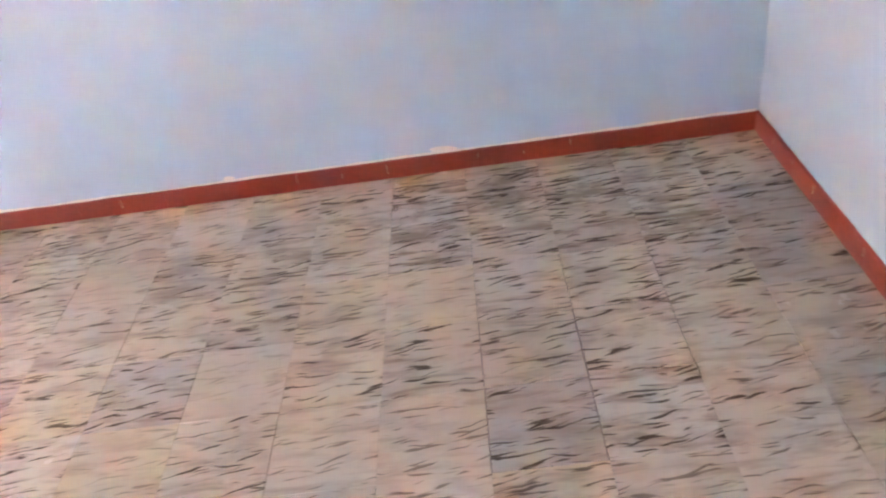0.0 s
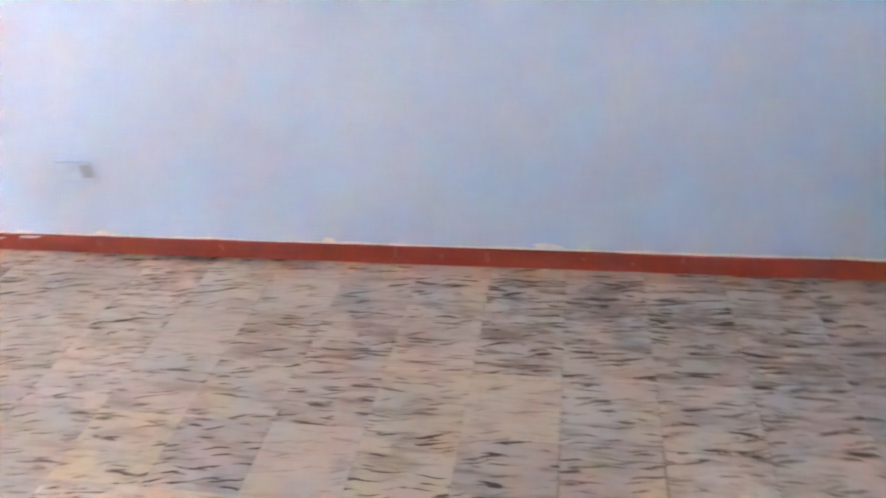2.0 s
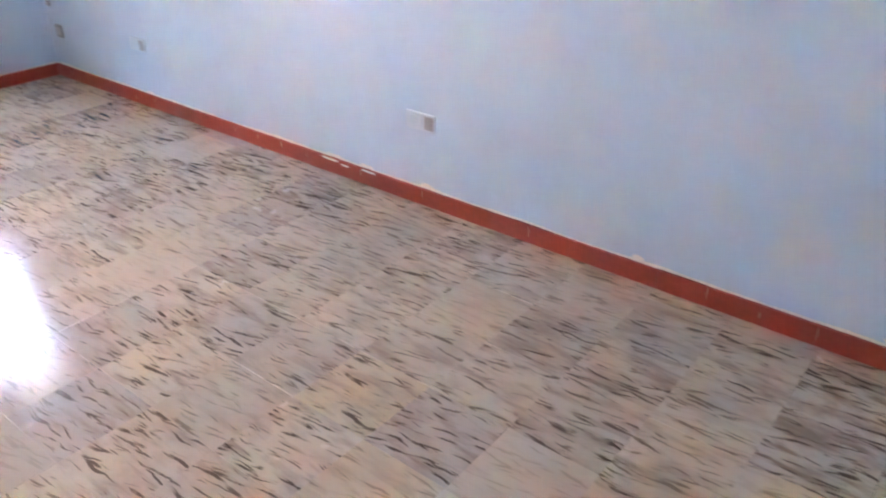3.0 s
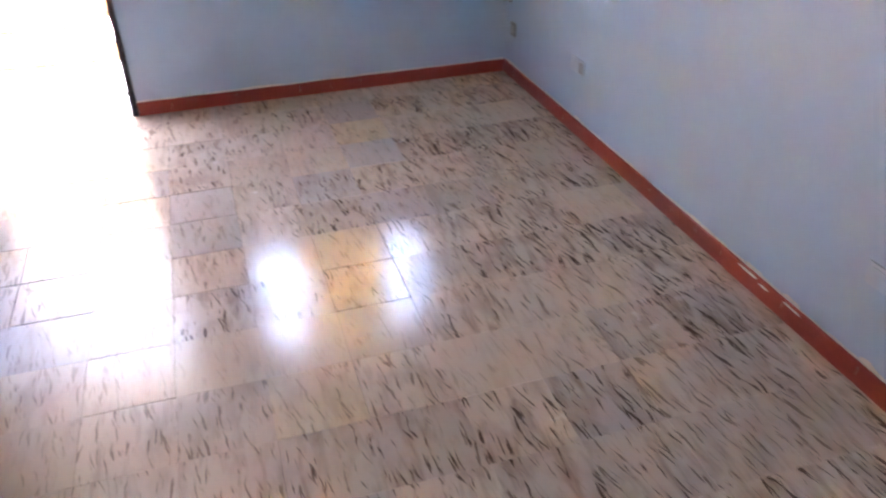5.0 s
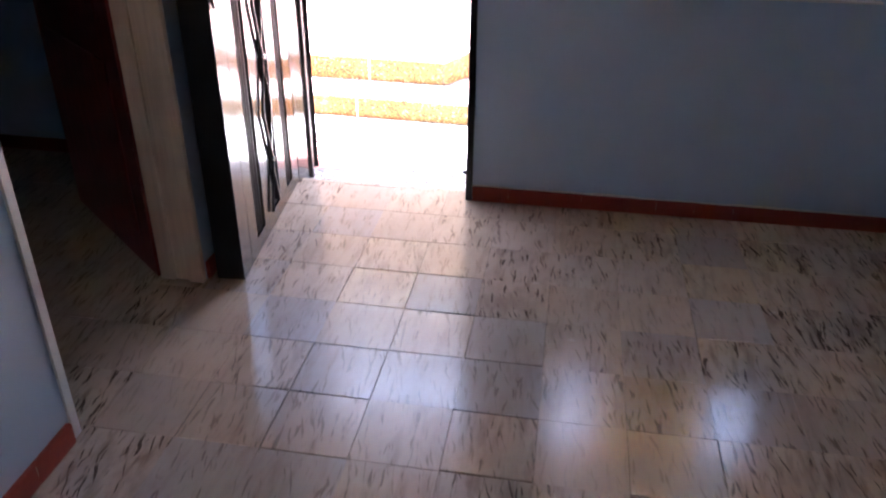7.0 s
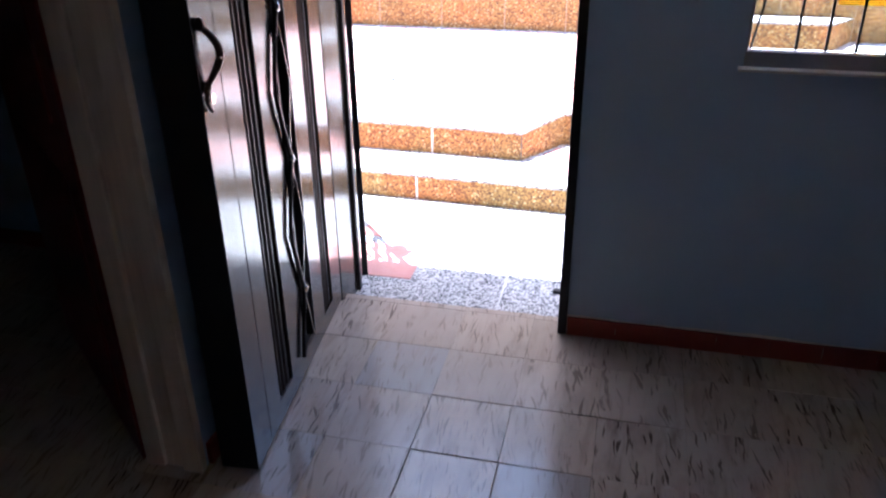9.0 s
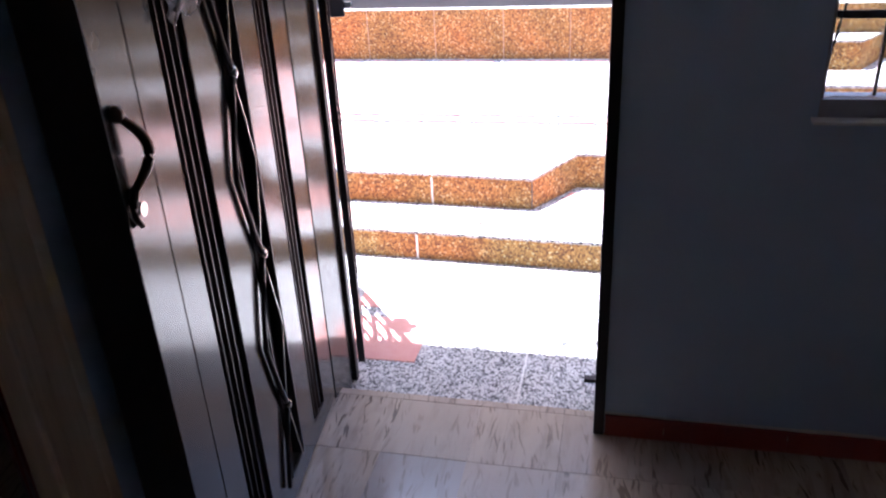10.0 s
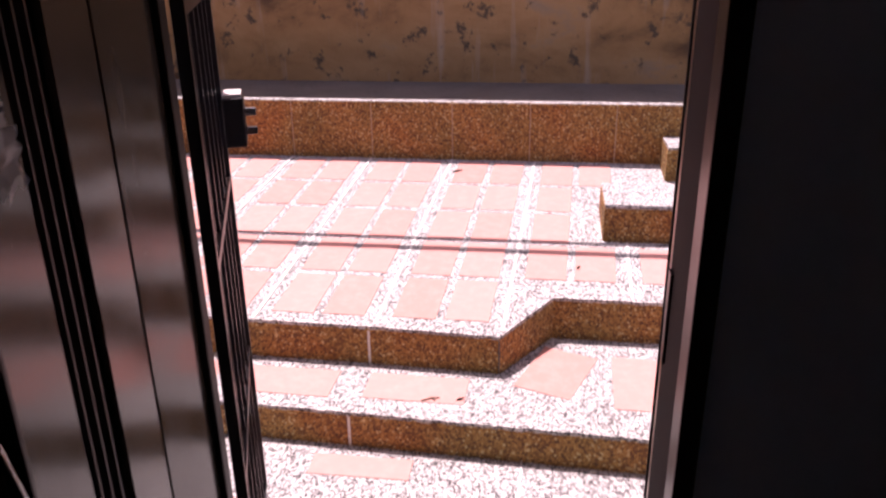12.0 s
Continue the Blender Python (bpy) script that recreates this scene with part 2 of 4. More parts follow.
M_WALL = wall_paint("pale_blue_paint", (0.475, 0.60, 0.73))
M_CEIL = wall_paint("white_ceiling_paint", (0.70, 0.70, 0.68))
M_CHIP = plain("bare_plaster", (0.78, 0.76, 0.72), 0.8, 0, 0.12, 20, 0.002)
M_BASE = plain("red_oxide_paint", (0.29, 0.043, 0.022), 0.45, 0, 0.22, 9, 0.0015)
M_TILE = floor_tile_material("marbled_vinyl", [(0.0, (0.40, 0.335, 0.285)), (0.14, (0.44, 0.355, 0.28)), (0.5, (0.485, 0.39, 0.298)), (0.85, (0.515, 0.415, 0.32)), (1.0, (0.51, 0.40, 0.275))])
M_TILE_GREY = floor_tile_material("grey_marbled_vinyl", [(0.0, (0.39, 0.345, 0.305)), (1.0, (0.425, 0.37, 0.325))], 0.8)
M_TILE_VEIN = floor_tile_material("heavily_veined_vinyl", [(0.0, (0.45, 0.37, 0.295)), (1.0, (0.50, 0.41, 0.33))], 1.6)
M_JOINT = plain("dirty_joint", (0.14, 0.108, 0.085), 0.7)
M_GRAVEL = gravel("washed_gravel", [(0.0, (0.07, 0.07, 0.072)), (0.17, (0.36, 0.35, 0.34)), (0.40, (0.72, 0.70, 0.67)), (0.83, (0.22, 0.215, 0.215)), (0.91, (0.80, 0.78, 0.74))], 135.0)
M_RISER = riser_material()
M_CLAY = clay_material()
M_STRIP = plain("white_cement", (0.72, 0.70, 0.66), 0.8)
M_PLASTER = stained_plaster()
# for the terrace: the garden wall's shade is partly in this dark colour
M_DARK_CONCRETE = plain("dark_concrete", (0.15, 0.13, 0.11), 0.85, 0, 0.3, 6, 0.003)
M_CONCRETE = plain("grey_concrete", (0.36, 0.35, 0.33), 0.85, 0, 0.25, 5, 0.004)
M_DOOR = door_metal()
M_DARKMETAL = plain("black_painted_iron", (0.022, 0.020, 0.022), 0.38, 0.5, 0.3, 12)
M_MATTE = plain("matte_black", (0.012, 0.011, 0.012), 0.85, 0, 0.3, 12)
M_FLUTE = plain("dark_brown_fluting", (0.026, 0.017, 0.017), 0.42, 0.15, 0.3, 12)
M_BRONZE = plain("dark_bronze", (0.07, 0.045, 0.035), 0.35, 0.85, 0.3, 30)
M_STEEL = plain("bright_steel", (0.62, 0.60, 0.58), 0.25, 1.0, 0.1, 40)
# tan tint puts the lining's warm reflection into its colour
M_REVEAL = plain("scuffed_warm_tinted_metal", (0.40, 0.32, 0.25), 0.32, 0.6, 0.3, 8)
M_FRAME = plain("pale_grey_anodised", (0.46, 0.46, 0.47), 0.42, 0.15, 0.12, 10)
M_CREAM = wood_material("cream_painted_wood", (0.64, 0.53, 0.40), (0.78, 0.66, 0.51))
M_MAHOG = wood_material("dark_red_wood", (0.15, 0.020, 0.014), (0.30, 0.046, 0.030))
M_WHITE = plain("white_trim_paint", (0.74, 0.73, 0.70), 0.5, 0, 0.1, 12)
M_OUTLET = plain("ivory_plastic", (0.54, 0.64, 0.73), 0.35, 0, 0.08, 20)
M_OUTLET2 = plain("grey_plastic", (0.36, 0.40, 0.45), 0.4, 0, 0.12, 20)


def lit_through(name, colour):
    """Thin printed sheet that lets daylight through."""
    m = plain(name, colour, 0.55, 0, 0.08, 8)
    nt = m.node_tree
    t = nt.nodes.new("ShaderNodeBsdfTranslucent")
    t.inputs["Color"].default_value = (*colour, 1)
    mx = nt.nodes.new("ShaderNodeMixShader")
    mx.inputs[0].default_value = 0.7
    out = nt.nodes["Material Output"]
    nt.links.new(nt.nodes["Principled BSDF"].outputs[0], mx.inputs[1])
    nt.links.new(t.outputs[0], mx.inputs[2])
    nt.links.new(mx.outputs[0], out.inputs["Surface"])
    return m


M_POSTER = lit_through("yellow_translucent_sheet", (0.86, 0.63, 0.07))
M_JOINT2 = plain("brown_cement_joint", (0.46, 0.34, 0.23), 0.85)
M_OUTLET3 = plain("dark_grey_plastic", (0.24, 0.26, 0.29), 0.4, 0, 0.12, 20)
M_YELLOW = plain("yellow_sheet", (0.80, 0.56, 0.03), 0.55, 0, 0.08, 8)
M_PAPER = plain("white_paper", (0.75, 0.74, 0.72), 0.6, 0, 0.06, 10)
M_INK = plain("black_ink", (0.02, 0.02, 0.022), 0.6)
M_GLASS = glass_material()
M_FILM = plastic_film()
M_EARTH = plain("packed_earth", (0.22, 0.17, 0.12), 0.9, 0, 0.3, 3, 0.01)
M_TWIG = plain("dry_twig", (0.11, 0.07, 0.045), 0.8, 0, 0.3, 60)
M_BROWNLEAF = plain("dry_leaf", (0.10, 0.05, 0.03), 0.7, 0, 0.3, 60)


# ---- mesh helpers ----
def put_box(bm, x0, x1, y0, y1, z0, z1, bevel=0.0):
    vs = [bm.verts.new((x, y, z)) for z in (z0, z1) for y in (y0, y1) for x in (x0, x1)]
    fs = [bm.faces.new([vs[i] for i in q]) for q in ((0, 2, 3, 1), (4, 5, 7, 6), (0, 1, 5, 4), (2, 6, 7, 3), (0, 4, 6, 2), (1, 3, 7, 5))]
    if bevel:
        bmesh.ops.bevel(bm, geom=list({e for f in fs for e in f.edges}), offset=bevel, segments=2, affect="EDGES", profile=0.6)
    return fs


def put_prism(bm, outline, z0, z1):
    """An upright prism on an outline of (x, y); z1 may be a function of (x, y)."""
    top_z = z1 if callable(z1) else (lambda x, y: z1)
    low = [bm.verts.new((x, y, z0)) for x, y in outline]
    top = [bm.verts.new((x, y, top_z(x, y))) for x, y in outline]
    n = len(outline)
    bm.faces.new(list(reversed(low)))
    bm.faces.new(top)
    for i in range(n):
        bm.faces.new((low[i], low[(i + 1) % n], top[(i + 1) % n], top[i]))


def put_tube(bm, points, radius, sides=8):
    """A round rod along points, closed at its ends."""
    pts = [Vector(p) for p in points]
    rings = []
    for i, p in enumerate(pts):
        way = (pts[min(i + 1, len(pts) - 1)] - pts[max(i - 1, 0)]).normalized()
        side = way.cross(Vector((0.31, 0.17, 0.93))).normalized()
        up = way.cross(side)
        r = radius(i / max(1, len(pts) - 1)) if callable(radius) else radius
        rings.append([bm.verts.new(p + (side * math.cos(a) + up * math.sin(a)) * r) for a in (2 * math.pi * k / sides for k in range(sides))])
    for a, b in zip(rings, rings[1:]):
        for k in range(sides):
            bm.faces.new((a[k], a[(k + 1) % sides], b[(k + 1) % sides], b[k]))
    bm.faces.new(list(reversed(rings[0])))
    bm.faces.new(rings[-1])


def put_ball(bm, centre, r, flat=1.0):
    bmesh.ops.create_uvsphere(bm, u_segments=12, v_segments=8, radius=r, matrix=Matrix.Translation(centre) @ Matrix.Diagonal((1, 1, flat, 1)))


def mesh_of(name, bm, material, smooth=False):
    bmesh.ops.recalc_face_normals(bm, faces=bm.faces[:])
    me = bpy.data.meshes.new(name)
    bm.to_mesh(me)
    bm.free()
    me.materials.append(material)
    if smooth:
        me.shade_smooth()
        me.set_sharp_from_angle(angle=radians(40))
    return me


def thing(name, label, category, m=None, group="", kind=""):
    ob = tagged(new(name), label, category, group, kind)
    ob.empty_display_size = 0.1
    if m is not None:
        ob.matrix_world = m
    return ob


def part(name, bm, material, parent=None, label="", smooth=False, kind=""):
    ob = new(name, mesh_of(name, bm, material, smooth))
    if parent is not None:
        ob.parent = parent
    return tagged(ob, label, "", "", kind)


def boxes(*specs, bevel=0.0):
    bm = bmesh.new()
    for s in specs:
        put_box(bm, *s, bevel=bevel)
    return bm


def structure(name, bm, material, label, category, smooth=False):
    return tagged(part(name, bm, material, None, "", smooth), label, category, "", "structure")


def pierced_wall(a0, a1, z0, z1, y0, y1, holes, along_x=True):
    """A wall of real thickness with openings through it; holes are (a0, a1, z0, z1)."""
    bm = bmesh.new()
    As = sorted({a0, a1, *(h[0] for h in holes), *(h[1] for h in holes)})
    Zs = sorted({z0, z1, *(h[2] for h in holes), *(h[3] for h in holes)})
    def solid(i, k):
        if not (0 <= i < len(As) - 1 and 0 <= k < len(Zs) - 1):
            return False
        a, z = (As[i] + As[i + 1]) / 2, (Zs[k] + Zs[k + 1]) / 2
        return not any(h[0] < a < h[1] and h[2] < z < h[3] for h in holes)
    def vert(a, t, z):
        return bm.verts.new((a, t, z) if along_x else (t, a, z))
    for i in range(len(As) - 1):
        for k in range(len(Zs) - 1):
            if not solid(i, k):
                continue
            p, q, r, s = As[i], As[i + 1], Zs[k], Zs[k + 1]
            for t in (y0, y1):
                bm.faces.new([vert(*c) for c in ((p, t, r), (q, t, r), (q, t, s), (p, t, s))])
            for di, dk, c in ((-1, 0, ((p, y0, r), (p, y1, r), (p, y1, s), (p, y0, s))), (1, 0, ((q, y0, r), (q, y1, r), (q, y1, s), (q, y0, s))),
                              (0, -1, ((p, y0, r), (q, y0, r), (q, y1, r), (p, y1, r))), (0, 1, ((p, y0, s), (q, y0, s), (q, y1, s), (p, y1, s)))):
                if not solid(i + di, k + dk):
                    bm.faces.new([vert(*v) for v in c])
    bmesh.ops.remove_doubles(bm, verts=bm.verts[:], dist=1e-5)
    return bm


# ---- structure: room ----
structure("wall_front", pierced_wall(X_L - 0.17, X_R + 0.2, -0.05, H, Y_F, Y_O,
          [(DOOR_X0, DOOR_X1, -0.05, 2.12), (WIN_X0, WIN_X1, WIN_Z0, WIN_Z1)]), M_WALL, "pale blue painted front wall with doorway and window", "wall")
structure("wall_right", boxes((X_R, X_R + 0.2, Y_B - 0.2, Y_F, -0.05, H)), M_WALL, "pale blue painted side wall with chipped paint", "wall")
structure("wall_back", boxes((X_L - 0.17, X_R, Y_B - 0.2, Y_B, -0.05, H)), M_WALL, "pale blue painted back wall", "wall")
LD0, LD1 = -0.31, 0.60          # doorway into the side room
structure("wall_partition", pierced_wall(Y_B, Y_F, -0.05, H, X_L - 0.17, X_L, [(LD0, LD1, -0.05, 2.1)], along_x=False),
          M_WALL, "pale blue partition wall with a doorway", "wall")
structure("wall_side_room_front", boxes((-4.2, X_L - 0.17, 1.76, 1.96, -0.05, H)), M_WALL, "pale blue wall of the side room", "wall")
structure("wall_side_room_end", boxes((-4.4, -4.2, -2.2, 1.96, -0.05, H)), M_WALL, "pale blue end wall of the side room", "wall")
structure("wall_side_room_back", boxes((-4.2, X_L - 0.17, -2.4, -2.2, -0.05, H)), M_WALL, "pale blue back wall of the side room", "wall")
structure("ceiling", boxes((-4.4, X_R + 0.2, Y_B - 0.2, Y_O + 0.15, H, H + 0.15)), M_CEIL, "plain white ceiling", "ceiling")


def baseboard(name, a, b, depth, into):
    """A painted skirting from a to b along a wall: a mortar bed and short tiles on it; into is the way out from the wall."""
    bm = bmesh.new()
    a, b, into = Vector((*a, 0)), Vector((*b, 0)), Vector((*into, 0))
    n = max(2, int((b - a).length / 0.035))
    rng = random.Random(name)
    rows = []
    for i in range(n + 1):
        p = a.lerp(b, i / n)
        h = 0.0715 + 0.0025 * noise.noise(p * 5.0) + rng.uniform(-0.0009, 0.0009)
        d = depth + 0.0012 * noise.noise(p * 9.0 + Vector((3, 1, 0)))
        rows.append([bm.verts.new(p + into * t + Vector((0, 0, z))) for t, z in ((0, 0.0005), (d, 0.0005), (d, h - 0.004), (d - 0.004, h), (0, h))])
    for r, s in zip(rows, rows[1:]):
        for k in range(4):
            bm.faces.new((r[k], r[k + 1], s[k + 1], s[k]))
    bm.faces.new(rows[0])
    bm.faces.new(rows[-1])
    core = structure(name, bm, M_BASE, "red-brown painted baseboard of short tiles with a ragged top edge", "baseboard", True)
    turn = math.atan2((b - a).y, (b - a).x)
    side = 1 if Vector((-math.sin(turn), math.cos(turn), 0)).dot(into) > 0 else -1
    count = max(1, round((b - a).length / SKIRT))
    pitch = (b - a).length / count
    for i in range(count):
        ob = new("baseboard_tile", skirt_mesh(pitch, side, rng.randrange(4)))
        ob.parent = core
        ob.matrix_basis = (Matrix.Translation(a.lerp(b, (i + 0.5) / count) + into * (depth - 0.001 + rng.uniform(-0.0008, 0.0008)) + Vector((0, 0, rng.uniform(0, 0.0012))))
                           @ Matrix.Rotation(turn, 4, "Z") @ Matrix.Rotation(rng.gauss(0, 0.004), 4, "Y"))
        if i and rng.random() < 0.55:
            z = rng.uniform(0.022, 0.05)
            p = a.lerp(b, i / count) + into * (depth + 0.0006)
            w, d = (b - a).normalized() * 0.0011, into * 0.0014
            joint = bmesh.new()
            corners = [p - w - d, p + w - d, p + w + d, p - w + d]
            if side < 0:
                corners.reverse()
            put_prism(joint, [(c.x, c.y) for c in corners], z, rng.uniform(z + 0.012, 0.070))
            part("joint", joint, M_JOINT2, core, "pale cement joint")
    return core


def skirt_mesh(pitch, side, variant):
    """One short painted skirting tile with a rounded, slightly uneven top edge; its back lies on y = 0."""
    key = (round(pitch, 4), side, variant)
    if key not in skirt_meshes:
        bm = bmesh.new()
        rng = random.Random(variant)
        rows = []
        h = pitch / 2 - 0.0007
        for i in range(5):
            x = -h + 2 * h * i / 4
            top = 0.0725 + rng.uniform(-0.0015, 0.0015) - (0.0012 if i in (0, 4) else 0)
            out = 0.0035 - (0.0012 if i in (0, 4) else 0)
            rows.append([bm.verts.new((x, side * y, z)) for y, z in ((-0.004, 0.0008), (out, 0.0008), (out, top - 0.004), (out - 0.0025, top), (-0.004, top))])
        for r, q in zip(rows, rows[1:]):
            for k in range(4):
                bm.faces.new((r[k], r[k + 1], q[k + 1], q[k]))
        bm.faces.new(rows[0])
        bm.faces.new(rows[-1])
        skirt_meshes[key] = mesh_of("baseboard_tile", bm, M_BASE, True)
    return skirt_meshes[key]


SKIRT = 0.172
skirt_meshes = {}
baseboard("baseboard_right", (X_R, Y_B), (X_R, Y_F), 0.014, (-1, 0))
baseboard("baseboard_front", (DOOR_X1 + 0.022, Y_F), (X_R - 0.019, Y_F), 0.013, (0, -1))
baseboard("baseboard_back", (X_L, Y_B), (X_R - 0.019, Y_B), 0.013, (0, 1))
baseboard("baseboard_partition", (X_L, Y_B + 0.018), (X_L, LD0 - 0.03), 0.015, (1, 0))
baseboard("baseboard_stub", (X_L, LD1 + 0.02), (X_L, Y_F), 0.012, (1, 0))
baseboard("baseboard_side_room", (-4.2, 1.76), (X_L - 0.17, 1.76), 0.015, (0, -1))


def paint_edge(name, a, b, into):
    """The ragged line of bare plaster that the wall paint left above the skirting."""
    bm = bmesh.new()
    a, b, into = Vector((*a, 0)), Vector((*b, 0)), Vector((*into, 0))
    n = int((b - a).length / 0.025)
    last = None
    for i in range(n + 1):
        p = a.lerp(b, i / n)
        h = 0.074 + max(0.0, 0.006 + 0.009 * noise.noise(p * 3.1 + Vector((7, 2, 0))) + 0.004 * noise.noise(p * 21))
        now = [bm.verts.new(p + into * 0.0025 + Vector((0, 0, z))) for z in (0.066, h)]
        if last:
            bm.faces.new((last[0], now[0], now[1], last[1]))
        last = now
    return structure(name, bm, M_CHIP, "ragged white line of bare plaster above the baseboard", "trim")


paint_edge("trim_paint_edge_front", (DOOR_X1 + 0.02, Y_F), (X_R - 0.01, Y_F), (0, -1))
paint_edge("trim_paint_edge_right", (X_R, Y_B + 0.01), (X_R, Y_F - 0.01), (-1, 0))


def chip(centre, size, across, into):
    """A flat patch where the paint has come off the plaster."""
    bm = bmesh.new()
    rng = random.Random(str(centre))
    c, across, into = Vector(centre), Vector(across), Vector(into)
    ring = []
    for k in range(14):
        a = 2 * math.pi * k / 14
        r = rng.uniform(0.65, 1.1)
        ring.append(bm.verts.new(c + into * 0.003 + across * math.cos(a) * r * size[0] + Vector((0, 0, math.sin(a) * r * size[1]))))
    bm.faces.new(ring)
    return structure("trim_paint_chip", bm, M_CHIP, "white chip of bare plaster in the blue paint", "trim")


for y, z, w, h in ((-3.17, 0.085, 0.055, 0.020), (-0.87, 0.078, 0.06, 0.014), (-1.07, 0.078, 0.05, 0.014), (-1.41, 0.084, 0.035, 0.012), (-2.35, 0.086, 0.03, 0.012), (0.55, 0.081, 0.04, 0.010), (-4.19, 0.08, 0.05, 0.008)):
    chip((X_R, y, z), (w, h), (0, 1, 0), (-1, 0, 0))
for y, z, w, h in ((-0.86, 0.066, 0.06, 0.006), (-0.95, 0.058, 0.03, 0.004), (-1.09, 0.067, 0.05, 0.005)):
    chip((X_R - 0.0155, y, z), (w, h), (0, 1, 0), (-1, 0, 0))
chip((0.47, Y_B, 0.110), (0.022, 0.032), (1, 0, 0), (0, 1, 0))

# ---- entrance: frame, linings, leaf ----
frame_door = thing("door_1", "dark metal door frame with grey lined reveals", "door frame", kind="structure")
bm = bmesh.new()
put_prism(bm, [(DOOR_X0, 1.591), (-1.036, 1.591), (-1.036, 1.764), (DOOR_X0, 1.764)], -0.05, 2.10)
part("lining", bm, M_DOOR, frame_door, "grey metal lining of the hinge side")
part("lining", boxes((DOOR_X1 - 0.006, DOOR_X1, 1.782, Y_O - 0.001, -0.05, 2.10), bevel=0.002), M_REVEAL, frame_door, "scuffed grey lining of the lock side")
part("post", boxes((DOOR_X1 - 0.012, DOOR_X1 + 0.020, Y_F - 0.014, Y_F + 0.05, 0.0, 2.12), bevel=0.003), M_DARKMETAL, frame_door, "black iron post")
part("lining", boxes((DOOR_X1 - 0.007, DOOR_X1, Y_F + 0.051, 1.781, -0.05, 2.10)), M_MATTE, frame_door, "black inner lining")
part("post", boxes((DOOR_X1 - 0.009, DOOR_X1 + 0.02, Y_O, Y_O + 0.011, -0.05, 2.12), bevel=0.003), M_MATTE, frame_door, "black iron post")
part("post", boxes((DOOR_X0, DOOR_X0 + 0.022, 1.766, 1.792, -0.05, 2.12), bevel=0.003), M_DARKMETAL, frame_door, "black iron post")
part("head", boxes((DOOR_X0, DOOR_X1, Y_F - 0.012, Y_F + 0.05, 2.10, 2.14), bevel=0.003), M_DARKMETAL, frame_door, "black iron head bar")
strike = part("strike_plate", boxes((DOOR_X1 - 0.012, DOOR_X1 - 0.0062, Y_O - 0.06, Y_O - 0.035, 0.93, 1.10), bevel=0.001), M_DARKMETAL, frame_door, "dark strike plate")
part("bolt", boxes((DOOR_X1 - 0.052, DOOR_X1 - 0.010, 1.725, 1.750, 0.055, 0.070), bevel=0.003), M_DARKMETAL, frame_door, "small black floor bolt")


def leaf_matrix():
    a, b = Vector((-0.94, 0.62, 0)), Vector((-1.045, 1.66, 0))
    way = (b - a).normalized()
    # local x runs from the free edge to the hinge, local y out of the face towards the room
    m = Matrix((( way.x, way.y, 0, a.x), (way.y, -way.x, 0, a.y), (0, 0, 1, 0.012), (0, 0, 0, 1)))
    return m


LEAF_W, LEAF_H, LEAF_T = 0.970, 2.06, 0.045
SLOTS = ((0.222, 0.348, "flute"), (0.497, 0.611, "ornament"), (0.736, 0.848, "flute"))
leaf = thing("entrance_door", "grey satin metal entrance door standing open, with dark fluted strips", "door", leaf_matrix())
S0, S1 = 0.068, 1.96


def leaf_sheet():
    """The door's sheet, front face at y = 0, with slots through it and pressed grooves."""
    bm = bmesh.new()
    stops = [0.0, 0.117, 0.122, *[v for s in SLOTS for v in s[:2]], LEAF_W]
    for i, (p, q) in enumerate(zip(stops, stops[1:])):
        groove = (p, q) == (0.117, 0.122)
        slot = any(abs(p - s[0]) < 1e-6 for s in SLOTS)
        y1 = -0.006 if groove else 0.0
        for z0, z1 in (((0.0, S0), (S1, LEAF_H)) if slot else ((0.0, LEAF_H),)):
            put_box(bm, p, q, -0.012, y1, z0, z1)
    return bm


part("sheet", leaf_sheet(), M_DOOR, leaf, "grey satin metal sheet")
# matte black edge, deepened past the leaf's back to paint the shaded gap
part("edge_gap_shade", boxes((-0.004, -0.0002, -0.108, 0.001, 0.0, LEAF_H), (0.0, 0.05, -0.108, -LEAF_T - 0.001, 0.0, LEAF_H)), M_MATTE, leaf, "dark free edge, deepened to paint the shaded gap behind")
part("back_sheet", boxes((0.0, 0.925, -LEAF_T, -LEAF_T + 0.004, 0.0, LEAF_H)), M_DARKMETAL, leaf, "dark back sheet")
part("hinge_edge", boxes((LEAF_W, LEAF_W + 0.002, -0.012, -0.001, 0.0, LEAF_H)), M_DOOR, leaf, "hinge edge")
for u0, u1, what in SLOTS:
    if what == "flute":
        w = (u1 - u0) / 4
        for k in range(1, 4):
            bm = bmesh.new()
            c = u0 + w * k
            prof = [(c - 0.0052, -0.019), (c - 0.0022, -0.005), (c + 0.0022, -0.005), (c + 0.0052, -0.019)]
            low = [bm.verts.new((x, y, S0)) for x, y in prof]
            top = [bm.verts.new((x, y, S1)) for x, y in prof]
            for i in range(4):
                bm.faces.new((low[i], low[(i + 1) % 4], top[(i + 1) % 4], top[i]))
            bm.faces.new(low)
            bm.faces.new(top)
            part("ridge", bm, M_FLUTE, leaf)
        part("slot_bed", boxes((u0, u1, -0.026, -0.020, S0, S1)), M_FLUTE, leaf, "dark bed of the fluting")
    else:
        part("slot_bed", boxes((u0, u1, -0.040, -0.030, S0, S1)), M_FLUTE, leaf, "dark recessed panel")
        for s in (u0 + 0.003, u1 - 0.003):
            part("slot_lip", boxes((s - 0.003, s + 0.003, -0.030, 0.003, S0, S1)), M_DARKMETAL, leaf)
KNOTS = (-0.14, 0.305, 0.760, 1.206, 1.652, 2.10)
mid = 0.525
